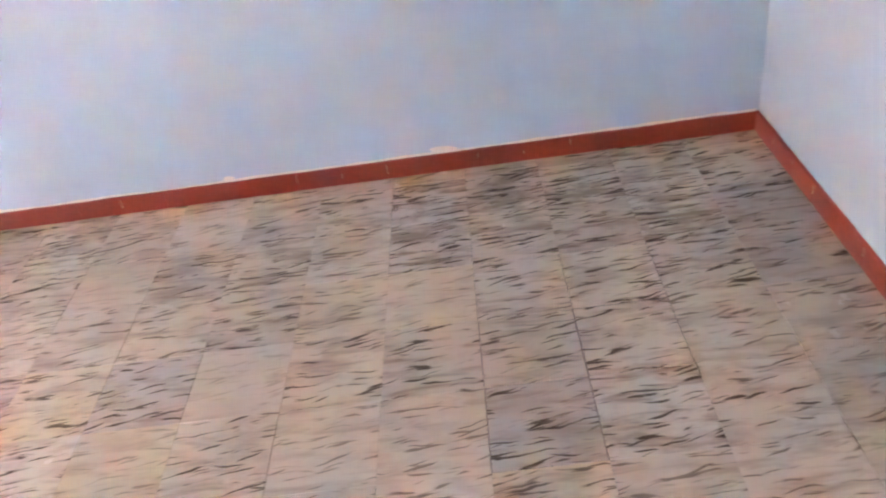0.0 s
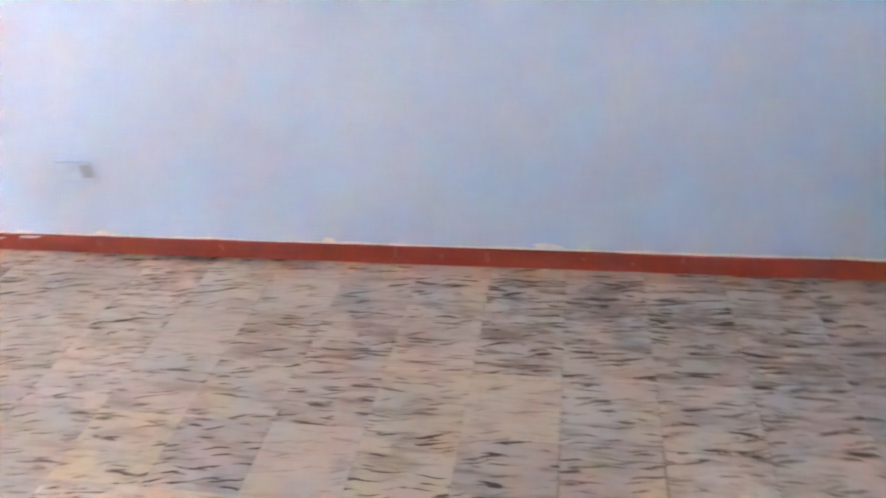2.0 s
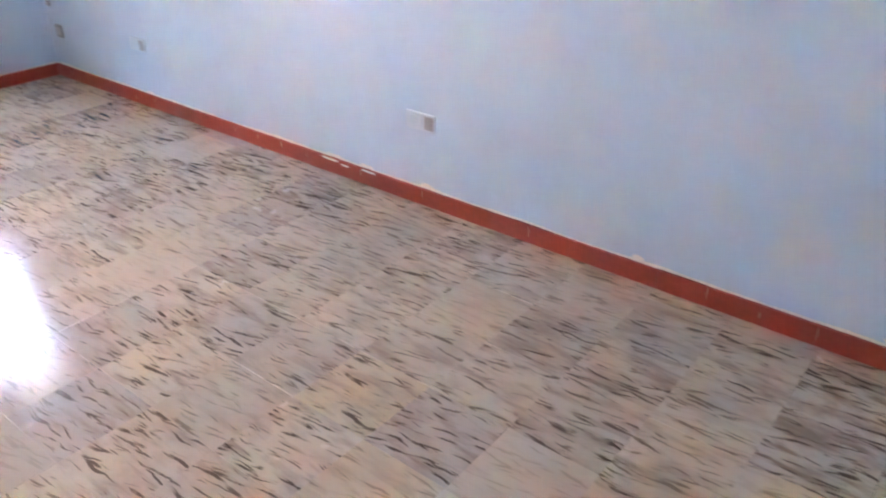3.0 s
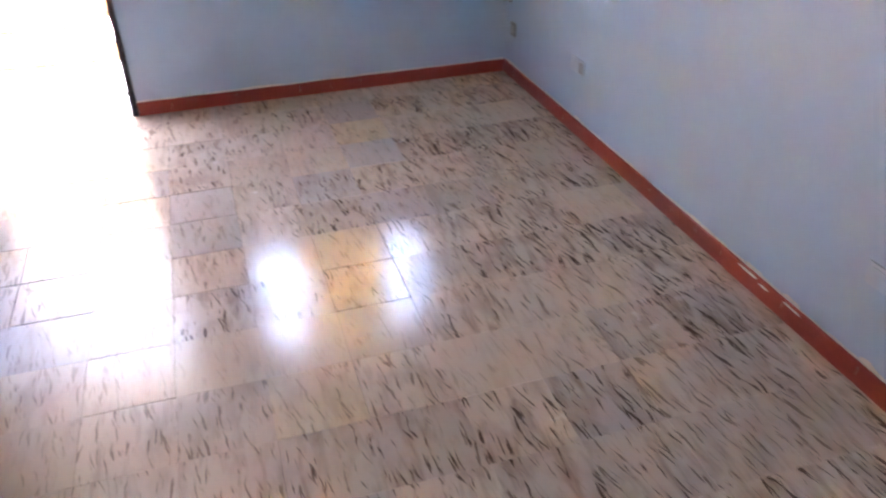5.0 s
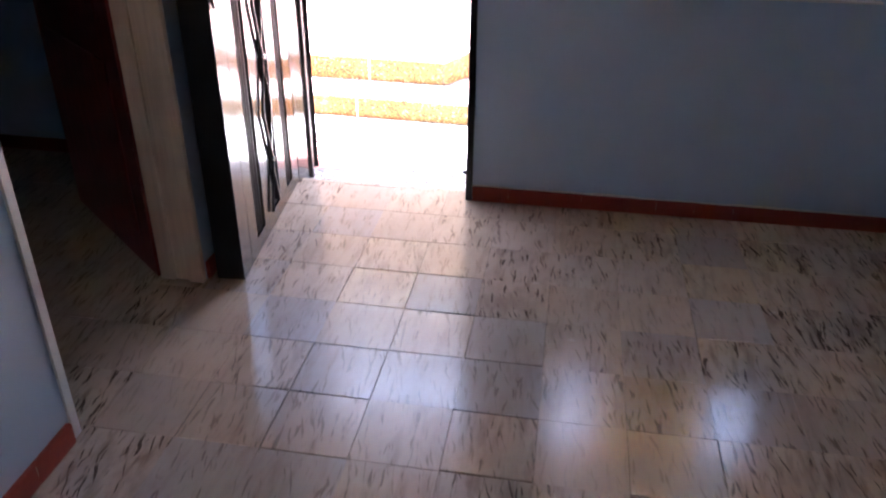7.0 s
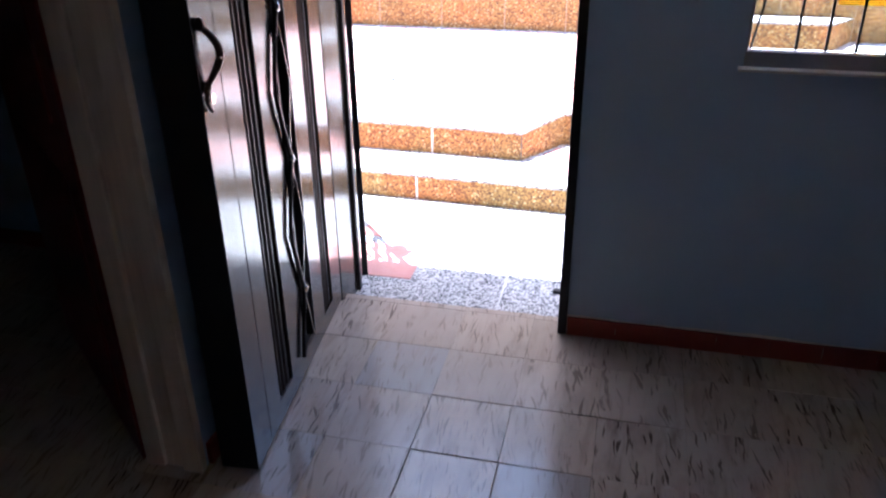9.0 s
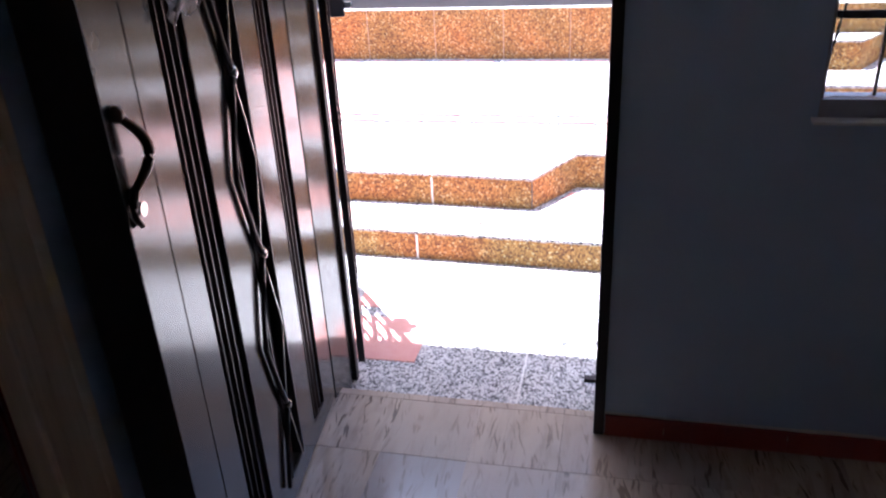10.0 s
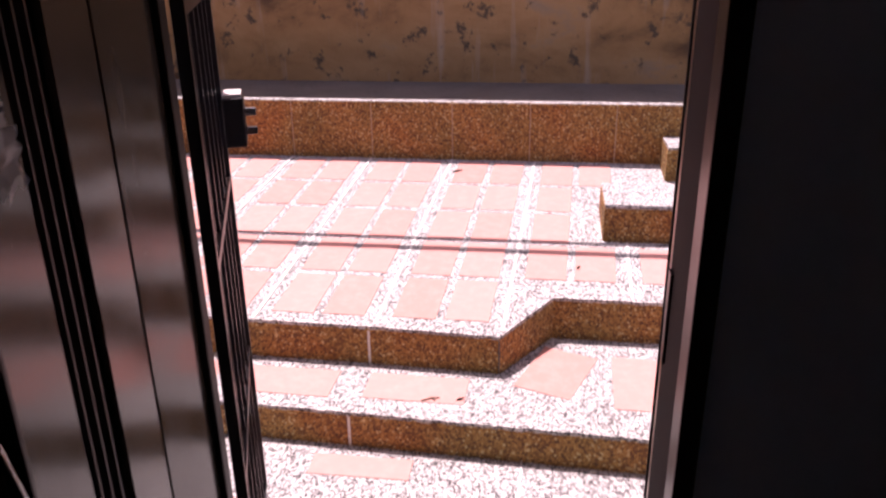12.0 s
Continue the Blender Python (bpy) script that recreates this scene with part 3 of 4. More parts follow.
for z0, z1 in zip(KNOTS, KNOTS[1:]):
    for side, r, name in ((-1, 0.0075, "thick_rod"), (1, 0.0026, "thin_rod")):
        pts = []
        for i in range(13):
            t = i / 12
            z = z0 + (z1 - z0) * t
            if S0 + 0.01 < z < S1 - 0.01:
                pts.append((mid + (0.062 if side > 0 else -0.080) * (1 - abs(2 * t - 1)) ** (0.9 if side > 0 else 0.8), 0.008 - 0.002 * side, z))
        if len(pts) > 1:
            bm = bmesh.new()
            put_tube(bm, pts, r, 8)
            part(name, bm, M_DARKMETAL if side < 0 else M_STEEL, leaf, "dark iron rod" if side < 0 else "thin bright rod", True)
for z in KNOTS:
    if S0 < z < S1:
        bm = bmesh.new()
        put_ball(bm, (mid, 0.010, z), 0.012, 1.4)
        part("knot", bm, M_STEEL, leaf, "bright metal knot", True)
# pull handle
bm = bmesh.new()
grip = [(0.028 + 0.034 * math.sin(math.pi * t), 0.008 + 0.022 * math.sin(math.pi * t), 1.250 - 0.128 * t) for t in (i / 14 for i in range(15))]
put_tube(bm, grip, lambda t: 0.0072 + 0.0028 * math.sin(math.pi * t), 10)
handle = part("pull_handle", bm, M_BRONZE, leaf, "dark curved bronze pull handle", True)
for z, s in ((1.254, 1.0), (1.120, 0.7)):
    bm = bmesh.new()
    put_ball(bm, (0.028, 0.006, z), 0.0125 * s, 1.25)
    part("rosette", bm, M_BRONZE, handle, "bronze rosette", True)
bm = bmesh.new()
tail = [(0.026 - 0.016 * math.sin(math.pi * t), 0.008, 1.118 - 0.060 * t) for t in (i / 8 for i in range(9))]
put_tube(bm, tail, lambda t: 0.0085 - 0.003 * t, 8)
part("handle_tail", bm, M_BRONZE, handle, "curled bronze tail", True)
bm = bmesh.new()
bmesh.ops.create_cone(bm, cap_ends=True, segments=20, radius1=0.013, radius2=0.0115, depth=0.008, matrix=Matrix.Translation((0.042, 0.005, 1.083)) @ Matrix.Rotation(math.pi / 2, 4, "X"))
part("lock_cylinder", bm, M_STEEL, leaf, "round steel lock cylinder", True)

# sign in a plastic sleeve hung on the leaf
sign = thing("yellow_sign", "yellow printed sheet in a crumpled clear sleeve hung on the door", "sign", leaf_matrix())


def hung(u0, u1, z0, z1, y, wave, nx=10, nz=8, ragged=0.0):
    bm = bmesh.new()
    g = [[bm.verts.new((u0 + (u1 - u0) * i / nx, y + wave * noise.noise(Vector((i * 0.9, k * 0.7, y * 50))), z0 + (z1 - z0) * k / nz + ragged * (1 - k / nz) * noise.noise(Vector((i * 0.8, 3.3, 0))))) for i in range(nx + 1)] for k in range(nz + 1)]
    for k in range(nz):
        for i in range(nx):
            bm.faces.new((g[k][i], g[k][i + 1], g[k + 1][i + 1], g[k + 1][i]))
    bmesh.ops.solidify(bm, geom=bm.faces[:], thickness=0.0006)
    return bm


part("sheet", hung(0.262, 0.690, 1.466, 1.86, 0.020, 0.004), M_YELLOW, sign, "yellow printed sheet", True)
part("border", hung(0.258, 0.688, 1.424, 1.465, 0.0205, 0.004), M_PAPER, sign, "white lower border", True)
for z in (1.457, 1.445):
    part("printed_line", hung(0.266, 0.680, z - 0.0035, z + 0.0035, 0.0245, 0.004), M_INK, sign, "black printed line", True)
for u, z, w in ((0.32, 1.63, 0.30), (0.33, 1.56, 0.25)):
    part("printed_bar", hung(u, u + w, z - 0.016, z + 0.016, 0.0250, 0.003), M_INK, sign, "bar of dark print", True)
part("sleeve", hung(0.248, 0.400, 1.365, 1.424, 0.024, 0.018, 12, 8, 0.05), M_FILM, sign, "crumpled clear plastic sleeve", True)
part("sleeve", hung(0.645, 0.700, 1.350, 1.424, 0.023, 0.010, 6, 8, 0.03), M_FILM, sign, "crumpled clear plastic sleeve", True)

# ---- outer iron gate ----
GATE_A, GATE_B = Vector((-1.025, 1.835, 0)), Vector((-1.265, 2.49, 0))
gway = (GATE_B - GATE_A).normalized()
gate = thing("iron_gate", "black iron bar gate standing open outside the door", "gate",
             Matrix(((gway.x, -gway.y, 0, GATE_A.x), (gway.y, gway.x, 0, GATE_A.y), (0, 0, 1, LAND_Z + 0.05), (0, 0, 0, 1))))
GW, GH = (GATE_B - GATE_A).length, 2.0
for x0 in (0.0, GW - 0.025):
    part("stile", boxes((x0, x0 + 0.025, -0.0125, 0.0125, 0, GH), bevel=0.002), M_DARKMETAL, gate)
for z in (0.0, 0.50, 1.02, 1.52, GH - 0.025):
    part("rail", boxes((0.025, GW - 0.025, -0.010, 0.010, z, z + 0.025), bevel=0.002), M_DARKMETAL, gate)
for k in range(1, 6):
    x = GW * k / 6
    for z0, z1 in ((0.026, 0.499), (0.526, 1.019), (1.046, 1.519), (1.546, GH - 0.026)):
        part("bar", boxes((x - 0.006, x + 0.006, -0.006, 0.006, z0, z1)), M_DARKMETAL, gate)
lockbox = part("lock_box", boxes((GW - 0.075, GW + 0.020, -0.068, -0.013, 1.135, 1.265), bevel=0.006), M_DARKMETAL, gate, "black lock box")
for z in (1.165, 1.215):
    part("lock_bolt", boxes((GW - 0.055, GW - 0.035, -0.098, -0.068, z, z + 0.02), bevel=0.002), M_STEEL, lockbox, "bright lock bolt")
# white colour on this cap stands in for sun glare on the lock
part("lock_sunlit_cap", boxes((GW - 0.065, GW + 0.012, -0.064, -0.017, 1.2655, 1.275), bevel=0.003), M_WHITE, lockbox, "white cap for the sunlit top of the lock")

# ---- side doorway ----
jamb = thing("door_2", "cream painted wooden door frame with a chipped foot", "door frame", kind="structure")
for x0, x1, y0 in ((X_L - 0.176, X_L - 0.115, 0.575), (X_L - 0.115, X_L - 0.055, 0.585), (X_L - 0.055, X_L + 0.008, 0.570)):
    part("jamb_strip", boxes((x0, x1 - 0.001, y0, LD1, 0.004, 2.10), bevel=0.004), M_CREAM, jamb)
part("jamb_strip", boxes((X_L - 0.172, X_L + 0.006, LD0, LD0 + 0.012, 0.004, 2.10), bevel=0.003), M_WHITE, jamb, "white painted edge strip")
part("jamb_strip", boxes((X_L, X_L + 0.010, LD0 - 0.022, LD0 + 0.010, 0.004, 2.10), bevel=0.003), M_WHITE, jamb, "white painted edge strip")
part("head", boxes((X_L - 0.172, X_L + 0.006, LD0 + 0.013, 0.569, 2.06, 2.098), bevel=0.003), M_CREAM, jamb)

inner = thing("wooden_door", "dark red wooden door standing open into the side room", "door",
              Matrix.Translation((X_L - 0.182, 0.60, 0.008)) @ Matrix.Rotation(math.atan2(0.64, -0.76), 4, "Z"))
part("slab", boxes((0.0, 0.92, -0.02, 0.02, 0, 2.04), bevel=0.003), M_MAHOG, inner)
for z0, z1 in ((0.15, 0.85), (1.0, 1.9)):
    for s in (-1, 1):
        part("panel_moulding", boxes((0.12, 0.80, min(s * 0.0205, s * 0.028), max(s * 0.0205, s * 0.028), z0, z1), bevel=0.003), M_MAHOG, inner)
for s in (-1, 1):
    bm = bmesh.new()
    put_ball(bm, (0.86, s * 0.055, 1.02), 0.028, 0.9)
    put_tube(bm, [(0.86, s * 0.021, 1.02), (0.86, s * 0.05, 1.02)], 0.011, 10)
    part("door_knob", bm, M_BRONZE, inner, "dark round knob", True)

# ---- window ----
win = thing("window_1", "grey aluminium window with black bars and a narrow sill", "window", kind="structure")
WY = 1.556
for s in ((WIN_X0, WIN_X1, WY, WY + 0.04, WIN_Z0, WIN_Z0 + 0.048), (WIN_X0, WIN_X1, WY, WY + 0.04, WIN_Z1 - 0.035, WIN_Z1),
          (WIN_X0, WIN_X0 + 0.008, WY, WY + 0.04, WIN_Z0 + 0.048, WIN_Z1 - 0.035), (WIN_X1 - 0.03, WIN_X1, WY, WY + 0.04, WIN_Z0 + 0.048, WIN_Z1 - 0.035),
          (0.88, 0.915, WY, WY + 0.04, WIN_Z0 + 0.048, WIN_Z1 - 0.035)):
    part("window_frame", boxes(s, bevel=0.003), M_FRAME, win)
for x0, x1 in ((WIN_X0 + 0.008, 0.88), (0.915, WIN_X1 - 0.03)):
    g = part("pane", boxes((x0, x1, WY + 0.017, WY + 0.021, WIN_Z0 + 0.048, WIN_Z1 - 0.035)), M_GLASS, win, "clear glass pane")
    g.visible_shadow = False
part("window_sill", boxes((WIN_X0 - 0.016, WIN_X1 + 0.016, Y_F - 0.040, Y_F, WIN_Z0 - 0.004, WIN_Z0 + 0.006), bevel=0.003), M_WHITE, win, "narrow white sill")
grille = thing("window_grille", "black iron bars outside the window", "window grille")
bm = bmesh.new()
put_tube(bm, [(0.364, 1.758, WIN_Z0 + 0.004), (0.398, 1.758, 1.25)], 0.004, 6)
part("bar", bm, M_DARKMETAL, grille, "bent black bar")
for k in range(11):
    x = 0.500 + 0.0885 * k
    part("bar", boxes((x - 0.004, x + 0.004, 1.754, 1.762, WIN_Z0 + 0.002, WIN_Z1 - 0.002)), M_DARKMETAL, grille)
for z in (WIN_Z0 + 0.20, WIN_Z1 - 0.15):
    part("rail", boxes((WIN_X0 + 0.001, WIN_X1 - 0.001, 1.766, 1.774, z, z + 0.02)), M_DARKMETAL, grille)
poster = thing("window_poster", "yellow sheet tied to the bars outside the window", "poster")
bm = bmesh.new()
put_box(bm, 0.603, 1.22, 1.777, 1.779, 1.164, 1.90)
part("sheet", bm, M_POSTER, poster)


# ---- outlets ----
def outlet(y0, y1, z0, z1, label, two=True):
    ob = thing("wall_outlet", label, "outlet", Matrix.Translation((X_R, (y0 + y1) / 2, (z0 + z1) / 2)), "wall outlets")
    w, h = abs(y1 - y0), z1 - z0
    part("plate", boxes((-0.008, 0.0, -w / 2, w / 2, -h / 2, h / 2), bevel=0.002), M_OUTLET if two else M_OUTLET3, ob)
    if two:
        part("socket", boxes((-0.0105, -0.008, -w * 0.46, -w * 0.16, -h * 0.38, h * 0.38), bevel=0.001), M_OUTLET2, ob, "grey socket")
        part("socket", boxes((-0.0100, -0.008, w * 0.02, w * 0.40, -h * 0.34, h * 0.34), bevel=0.001), M_OUTLET, ob)
    else:
        part("socket", boxes((-0.0105, -0.008, -w * 0.3, w * 0.3, -h * 0.3, h * 0.3), bevel=0.001), M_OUTLET2, ob, "grey socket")


outlet(-1.455, -1.31, 0.322, 0.393, "pale double outlet with a grey socket on the wall")
outlet(0.52, 0.66, 0.305, 0.375, "pale double outlet low on the wall")
outlet(1.39, 1.46, 0.245, 0.320, "small grey outlet near the corner", False)
outlet(1.47, 1.51, 0.420, 0.450, "tiny grey cable plate near the corner", False)

# ---- outdoors ----
def slope(x, y):
    return PLAT_Z0 + (PLAT_Z1 - PLAT_Z0) * (y - PLAT_Y0) / (PLAT_Y1 - PLAT_Y0)


structure("ground", boxes((-400, 400, -400, 400, -0.9, -0.30)), M_EARTH, "packed earth ground", "ground")
structure("pavement_landing", boxes((-3.5, 4.0, Y_O + 0.001, RISER1_Y + 0.02, -0.28, LAND_Z), (DOOR_X0 + 0.001, DOOR_X1 - 0.001, 1.652, Y_O, -0.28, LAND_Z + 0.004)),
          M_GRAVEL, "landing of washed black and white gravel", "pavement")


def step(name, front, back_y, z0, z1, top, label):
    """A step whose face of brown gravel follows the line front, under a tread of washed gravel."""
    ob = thing(name, label, "step", kind="structure")
    lift = lambda d: (lambda x, y: (top(x, y) if callable(top) else top) - d)
    bm = bmesh.new()
    put_prism(bm, [*front, (front[-1][0], back_y), (front[0][0], back_y)], z0, lift(0.014))
    part("riser", bm, M_RISER, ob, "brown pea gravel face")
    bm = bmesh.new()
    inset = [(x, y + 0.003) for x, y in front]
    rng = random.Random(name)
    rough = []
    for (xa, ya), (xb, yb) in zip(inset, inset[1:]):
        n = max(2, int(math.hypot(xb - xa, yb - ya) / 0.018)) if -2.2 < (xa + xb) / 2 < 1.4 or xb - xa > 1.5 else 2
        for i in range(n):
            x = xa + (xb - xa) * i / n
            rough.append((x, ya + (yb - ya) * i / n + (rng.uniform(-0.004, 0.004) if -2.4 < x < 1 else 0)))
    rough.append(inset[-1])
    outline = [*rough, (front[-1][0], back_y), (front[0][0], back_y)]
    low = [bm.verts.new((x, y, lift(0.0138)(x, y))) for x, y in outline]
    up = [bm.verts.new((x, y, lift(0.0)(x, y))) for x, y in outline]
    bm.faces.new(up)
    for i in range(len(outline)):
        j = (i + 1) % len(outline)
        bm.faces.new((low[i], low[j], up[j], up[i]))
    part("tread", bm, M_GRAVEL, ob, "tread of washed black and white gravel")
    return ob


FRONT1 = [(-3.5, 2.89), (-1.04, 2.795), (4.0, 2.59)]
FRONT2 = [(-3.5, 3.19), (-1.045, 3.145), (-0.543, 3.12), (-0.345, 3.435), (4.0, 3.40)]
step_1 = step("steps_1", FRONT1, 3.6, -0.28, None, TREAD_Z, "low outdoor step of brown and white gravel")
step_2 = step("steps_2", FRONT2, 5.06, 0.05, None, slope, "broad outdoor platform edged with brown gravel")


def white_joint(parent, x, y, z0, z1):
    part("joint", boxes((x - 0.005, x + 0.005, y - 0.0015, y + 0.004, z0, z1)), M_STRIP, parent, "white cement joint")


white_joint(step_1, -1.055, 2.7955, LAND_Z, TREAD_Z - 0.015)
white_joint(step_2, -1.055, 3.1455, TREAD_Z, PLAT_Z0 - 0.015)
part("joint", boxes((-0.548, -0.542, 3.1185, 3.124, TREAD_Z, PLAT_Z0 - 0.015)), M_JOINT, step_2, "dark open joint")

# kerb, terrace and wall behind the platform
kerb = thing("kerb", "tall kerb of brown pea gravel with white joints", "kerb", kind="structure")
KX = [-3.9, -3.42, -2.93, -2.44, -1.95, -1.455, -0.965, -0.505, -0.01, 0.48, 0.97, 1.46, 1.95, 2.44, 2.93, 3.42, 4.0]
for a, b in zip(KX, KX[1:]):
    part("kerb_block", boxes((a + 0.003, b - 0.003, 5.05, 5.115, 0.2, 0.730), bevel=0.004), M_RISER, kerb)
    part("kerb_top", boxes((a + 0.004, b - 0.004, 5.054, 5.113, 0.7302, 0.737), bevel=0.003), M_GRAVEL, kerb, "washed gravel top of the kerb")
part("joint", boxes((-3.9, 4.0, 5.055, 5.112, 0.2, 0.728)), M_JOINT2, kerb, "pale cement joints")
structure("pavement_terrace", boxes((-3.9, 4.0, 5.116, 5.79, 0.2, 0.728)), M_DARK_CONCRETE, "narrow concrete strip above the kerb", "pavement")
structure("wall_garden", boxes((-4.2, 4.3, 5.79, 5.99, 0.2, 3.3)), M_PLASTER, "high ochre plaster wall with dark damp stains", "wall")
# unseen side walls, added to close the court and carry the cables
for x0 in (-4.2, 4.1):
    structure("wall_court_side", boxes((x0, x0 + 0.2, Y_O + 0.2, 5.79, -0.3, 2.7)), M_PLASTER, "unseen ochre plaster side wall added to carry the cables", "wall")
# unseen wall added to keep bright sky out of the floor's door reflection
structure("wall_sky_block", boxes((-12.0, -0.35, 8.0, 8.3, -0.3, 6.4)), M_CONCRETE, "tall unseen concrete wall added to block sky beyond the doorway", "wall")
structure("ceiling_canopy", boxes((-3.2, 3.6, Y_O + 0.151, 2.676, H, H + 0.12)), M_CONCRETE, "concrete canopy over the entrance", "canopy")


def stair_block(name, x0, x1, y0, y1, z0, z1, label):
    ob = thing(name, label, "step", kind="structure")
    part("riser", boxes((x0, x1, y0, y1, z0, z1 - 0.012), bevel=0.012), M_RISER, ob, "brown pea gravel face")
    part("tread", boxes((x0 + 0.004, x1, y0 + 0.004, y1, z1 - 0.0118, z1), bevel=0.004), M_GRAVEL, ob, "washed gravel top")


stair_block("steps_3", -0.125, 4.0, 3.985, 4.36, 0.22, 0.475, "side step of brown gravel on the platform")
steps_4 = thing("steps_4", "upper side step of brown gravel with a slanting end", "step", kind="structure")
ends = [(0.250, 4.78), (1.27, 4.78), (1.455, 5.045), (0.250, 5.045)]
bm = bmesh.new()
put_prism(bm, ends, 0.25, 0.543)
part("riser", bm, M_RISER, steps_4, "brown pea gravel face")
bm = bmesh.new()
put_prism(bm, [(0.254, 4.784), (1.268, 4.784), (1.448, 5.043), (0.254, 5.043)], 0.5432, 0.556)
part("tread", bm, M_GRAVEL, steps_4, "washed gravel top")

# overhead cables
for y0, y1, z, r in ((4.36, 4.36, 2.50, 0.023), (4.45, 4.49, 2.50, 0.017), (2.02, 3.85, 2.52, 0.008)):
    cable = thing("overhead_cable", "dark overhead cable across the entrance court", "cable", group="overhead cables")
    bm = bmesh.new()
    put_tube(bm, [(-4.05 + 0.4316 * i, y0 + (y1 - y0) * i / 19, z - 0.06 * math.sin(math.pi * i / 19)) for i in range(20)], r, 6)
    part("strand", bm, M_DARKMETAL, cable, smooth=True)

# a twig and dry leaves on the steps
twig = thing("twig", "thin dry forked twig lying on the step", "twig")
bm = bmesh.new()
put_tube(bm, [(-0.81, 2.895, TREAD_Z + 0.004), (-0.775, 2.915, TREAD_Z + 0.007), (-0.745, 2.922, TREAD_Z + 0.004)], 0.003, 6)
put_tube(bm, [(-0.775, 2.915, TREAD_Z + 0.007), (-0.758, 2.90, TREAD_Z + 0.004)], 0.0022, 6)
part("stem", bm, M_TWIG, twig)


def dry_leaf(x, y, z, length, turn):
    ob = thing("dry_leaf", "small curled brown dry leaf on the paving", "leaf", Matrix.Translation((x, y, z)) @ Matrix.Rotation(turn, 4, "Z"), "fallen leaves")
    bm = bmesh.new()
    rows = []
    for i in range(6):
        t = i / 5
        w = 0.24 * length * math.sin(math.pi * min(0.97, t + 0.05))
        rows.append([bm.verts.new((length * (t - 0.5), s * w, 0.002 + 0.004 * abs(s) + 0.004 * t)) for s in (-1, 0, 1)])
    for r, s in zip(rows, rows[1:]):
        for k in range(2):
            bm.faces.new((r[k], r[k + 1], s[k + 1], s[k]))
    bmesh.ops.solidify(bm, geom=bm.faces[:], thickness=0.0008)
    part("blade", bm, M_BROWNLEAF, ob)


dry_leaf(-0.91, 4.85, slope(0, 4.85), 0.06, 0.4)
dry_leaf(-0.67, 2.92, TREAD_Z, 0.03, 0.5)
dry_leaf(-0.24, 3.70, slope(0, 3.70), 0.03, 1.1)
dry_leaf(-0.50, 2.30, LAND_Z, 0.02, 0.2)

# ---- clay tiles and strips in the paving ----
tilt = math.atan((PLAT_Z1 - PLAT_Z0) / (PLAT_Y1 - PLAT_Y0))
paver_meshes = {}


def paver(parent, x0, x1, y0, y1, z, pitch=0.0, turn=0.0):
    key = (round(x1 - x0, 3), round(y1 - y0, 3))
    if key not in paver_meshes:
        w, d = key
        bm = bmesh.new()
        low = [bm.verts.new((sx * w / 2, sy * d / 2, -0.006)) for sx, sy in ((-1, -1), (1, -1), (1, 1), (-1, 1))]
        top = [bm.verts.new((sx * (w / 2 - 0.004), sy * (d / 2 - 0.004), 0.003)) for sx, sy in ((-1, -1), (1, -1), (1, 1), (-1, 1))]
        bm.faces.new(top)
        for i in range(4):
            bm.faces.new((low[i], low[(i + 1) % 4], top[(i + 1) % 4], top[i]))
        paver_meshes[key] = mesh_of("clay_tile", bm, M_CLAY)
    ob = new("clay_tile", paver_meshes[key])
    ob.parent = parent
    ob.matrix_basis = Matrix.Translation(((x0 + x1) / 2, (y0 + y1) / 2, z)) @ Matrix.Rotation(turn, 4, "Z") @ Matrix.Rotation(pitch, 4, "X")


paving = thing("platform_paving", "sun-bleached red clay tiles set between white strips", "paving", kind="structure")
for c in range(-5, 5):
    xs = -1.000 + 0.495 * c
    y0, y1 = (3.16, 5.04) if xs < -0.4 else (3.46, 3.97)
    strip = new("strip", mesh_of("paving_strip", boxes((-0.006, 0.006, (y0 - y1) / 2, (y1 - y0) / 2, -0.004, 0.0045)), M_STRIP))
    strip.parent = paving
    strip.matrix_basis = Matrix.Translation((xs + 0.035 * ((y0 + y1) / 2 - 4.06), (y0 + y1) / 2, slope(0, (y0 + y1) / 2))) @ Matrix.Rotation(-0.035, 4, "Z") @ Matrix.Rotation(tilt, 4, "X")
    for r in range(5):
        y0 = 3.22 + 0.362 * r
        for x0 in (xs + 0.052, xs + 0.262):
            shift = 0.035 * (y0 - 4.0)
            x1 = x0 + 0.182
            if x0 + shift > -0.30 and 3.65 < y0 < 4.36 or x1 + shift > 0.2 and y0 > 4.3 or (x1 + shift > -0.5 and y0 < 3.50):
                continue
            paver(paving, x0 + shift, x1 + shift, y0, y0 + 0.335, slope(0, y0 + 0.168), tilt, -0.035)
for x0, x1, y0, y1, turn in ((-1.51, -1.15, 2.885, 3.08, -0.02), (-1.035, -0.65, 2.89, 3.075, -0.02), (-0.44, -0.21, 2.99, 3.33, -0.35), (-0.12, 0.06, 2.92, 3.30, -0.03),
                             (0.15, 0.5, 2.92, 3.30, -0.02), (-2.0, -1.62, 2.90, 3.10, -0.02)):
    paver(step_1, x0, x1, y0, y1, TREAD_Z, 0, turn)
landing_tiles = thing("landing_paving", "red clay tiles and white strips set in the gravel landing", "paving", kind="structure")
for x0, x1, y0, y1 in ((-1.21, -0.85, 1.925, 2.24), (-1.21, -0.885, 2.31, 2.48), (-1.17, -0.81, 2.62, 2.74), (-1.64, -1.28, 1.925, 2.24), (-1.64, -1.28, 2.31, 2.48)):
    paver(landing_tiles, x0, x1, y0, y1, LAND_Z)
part("strip", boxes((-0.443, -0.437, 1.66, 2.77, LAND_Z - 0.006, LAND_Z + 0.0048)), M_STRIP, landing_tiles, "thin white strip")

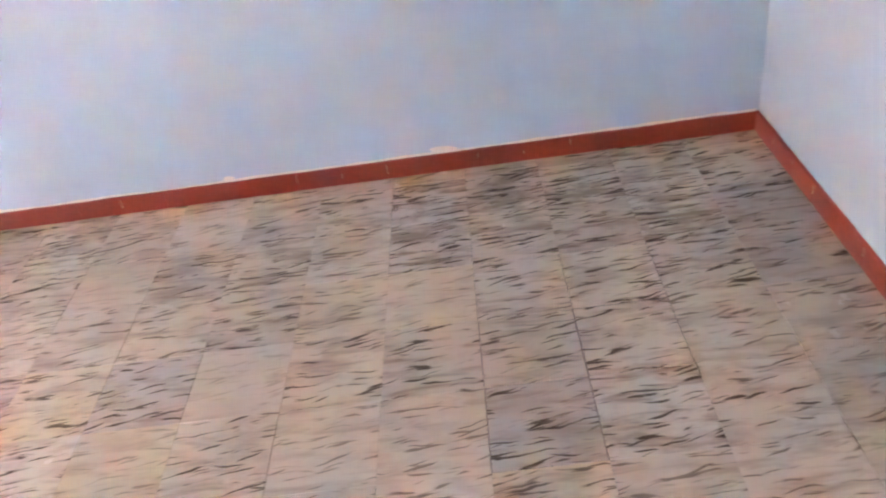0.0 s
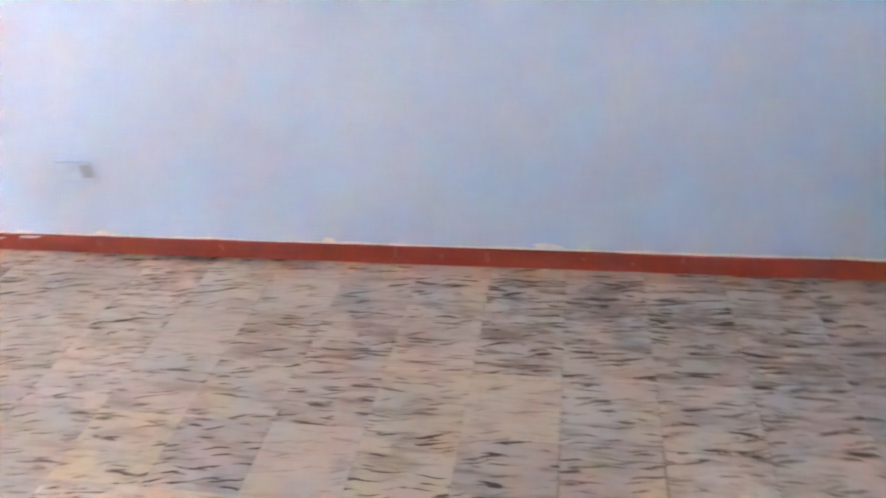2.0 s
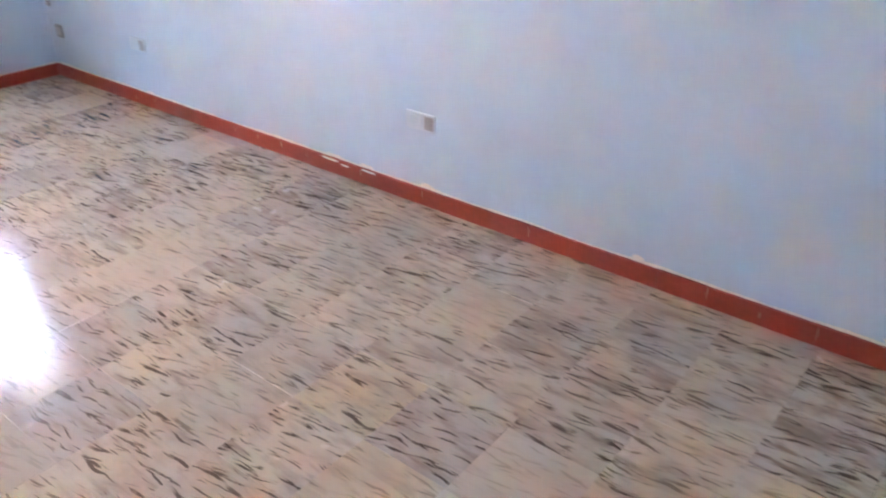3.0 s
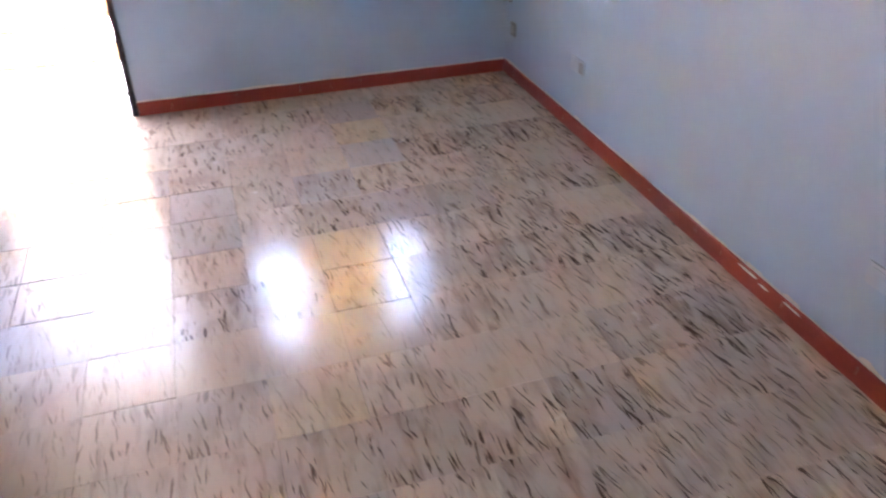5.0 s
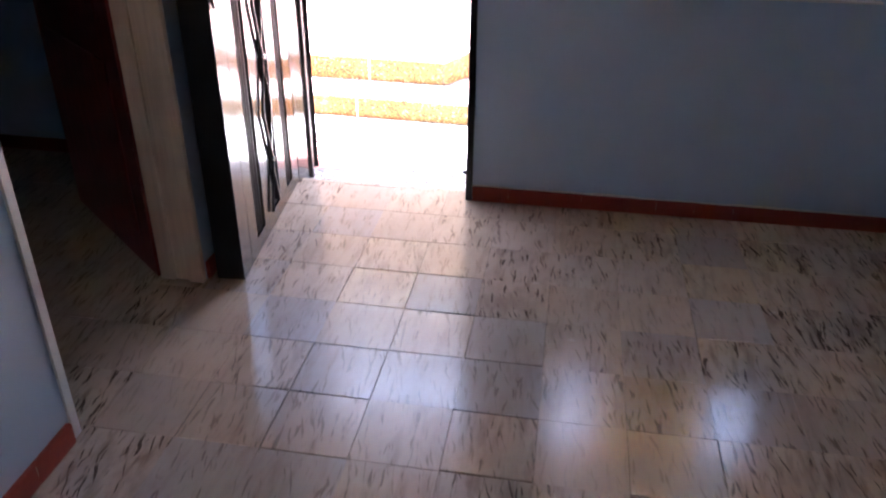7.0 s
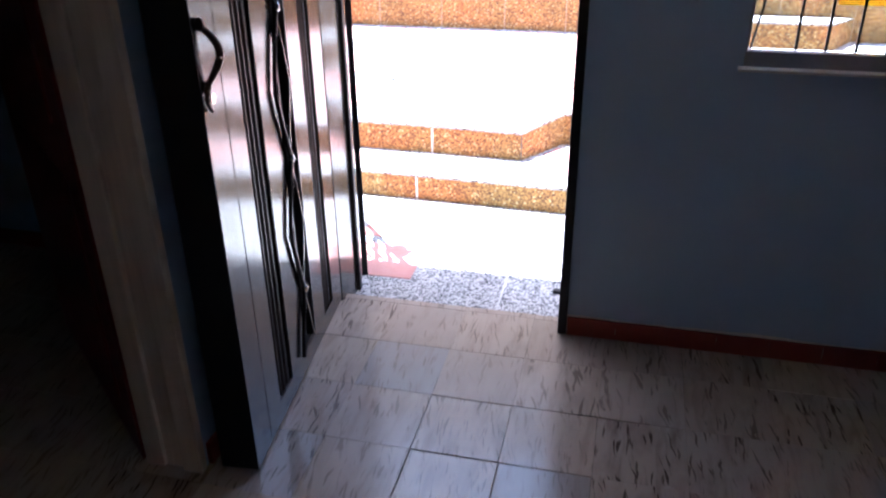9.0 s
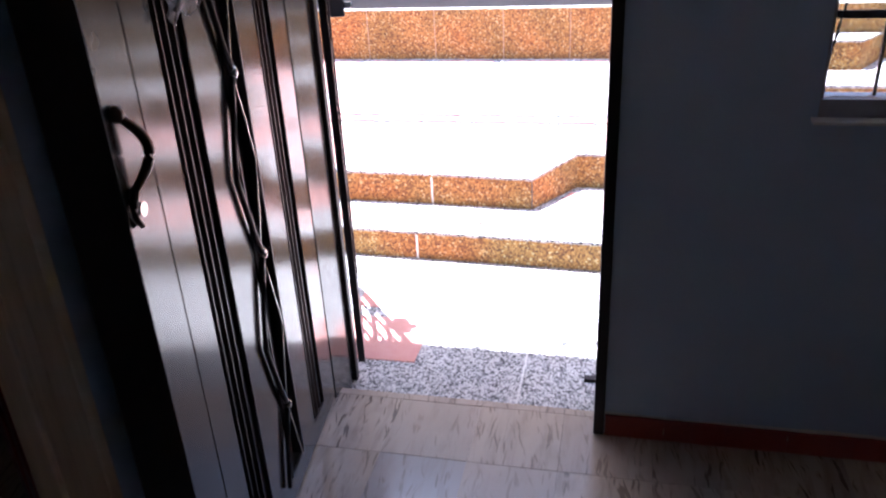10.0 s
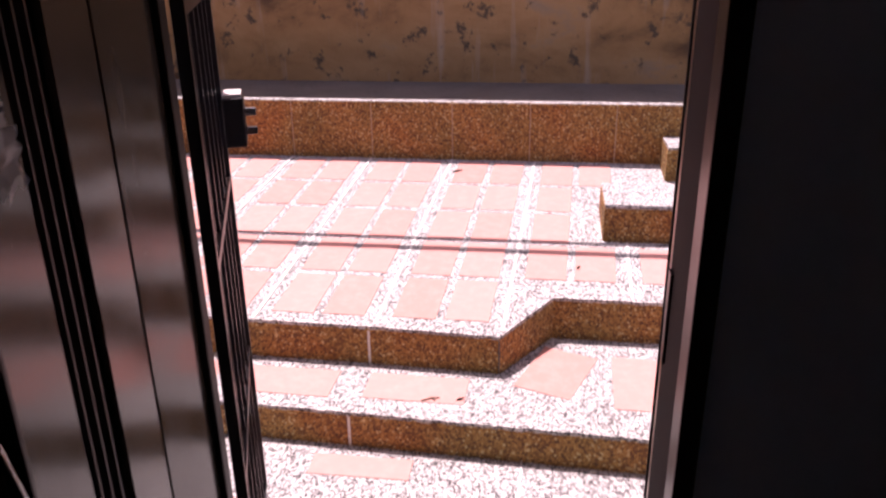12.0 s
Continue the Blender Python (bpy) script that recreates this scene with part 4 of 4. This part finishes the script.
# ---- floor and its tiles ----
floor = structure("floor", boxes((-4.4, X_R + 0.2, Y_B - 0.2, 1.65, -0.30, -0.0035), (-4.2, X_L - 0.17, 1.65, 1.77, -0.30, -0.0035)), M_JOINT, "worn marbled vinyl tile floor, waxed and streaked", "floor")


def tile_mesh(name, w, c, material=M_TILE):
    bm = bmesh.new()
    h = w / 2
    rings = [[bm.verts.new((sx * (h - d), sy * (h - d), z)) for sx, sy in ((-1, -1), (1, -1), (1, 1), (-1, 1))] for d, z in ((0, -0.006), (0, -0.0008), (c, 0.0))]
    for r, s in zip(rings, rings[1:]):
        for i in range(4):
            bm.faces.new((r[i], r[(i + 1) % 4], s[(i + 1) % 4], s[i]))
    bm.faces.new(rings[-1])
    return mesh_of(name, bm, material)


TILES = {tone: [tile_mesh("floor_tile", TILE - g, c, m) for g, c in ((0.0002, 0.0003), (0.0007, 0.0008), (0.0042, 0.0012))]
         for tone, m in (("beige", M_TILE), ("grey", M_TILE_GREY), ("veined", M_TILE_VEIN))}
GREY = {(-3, 4), (-4, 2), (-1, 2), (-3, 1), (-3, -2), (-2, -2), (2, 1), (0, 0), (0, 1), (3, 2)}
VEINED = {(0, 4), (0, 3), (0, 2), (-4, -2), (-4, -3), (0, -2), (1, 3), (2, 3), (4, -13), (2, -14), (6, -12), (5, -12), (6, -14), (5, -15), (6, -13), (6, -10)}
OPEN = {(-3, -1), (-2, -1), (-1, 1), (0, 1), (-4, -1), (-3, 0), (-2, 0), (2, -1), (2, -2), (-2, 3), (-1, 2), (-2, 2), (0, -1), (4, -14), (3, -13), (3, -14), (2, -13)}
rng = random.Random(11)
for i in range(-5, 8):
    for j in range(-17, 6):
        tone = "grey" if (i, j) in GREY else "veined" if (i, j) in VEINED else "beige"
        ob = new("floor_tile", TILES[tone][2 if (i, j) in OPEN else rng.choices((0, 1, 2), (14, 6, 0))[0]])
        ob.parent = floor
        dx, dy = rng.uniform(-0.0006, 0.0006), rng.uniform(-0.0006, 0.0006)
        ob.matrix_basis = (Matrix.Translation(((i + 0.5) * TILE + dx, (j + 0.5) * TILE + dy, rng.uniform(-0.0004, 0.0004)))
                           @ Euler((rng.gauss(0, 0.0022), rng.gauss(0, 0.0022), rng.gauss(0, 0.0015))).to_matrix().to_4x4())
bm = bmesh.new()
for i in range(-15, -5):
    for j in range(-8, 7):
        put_box(bm, i * TILE + 0.001, (i + 1) * TILE - 0.001, j * TILE + 0.001, (j + 1) * TILE - 0.001, -0.006, rng.uniform(-0.0003, 0.0003))
for i in range(-4, 0):
    put_box(bm, i * TILE + 0.001, (i + 1) * TILE - 0.001, 6 * TILE + 0.001, 1.651, -0.006, rng.uniform(-0.0003, 0.0003))
part("floor_tiles_beyond", bm, M_TILE, floor, "marbled tiles of the side room", kind="stuff")
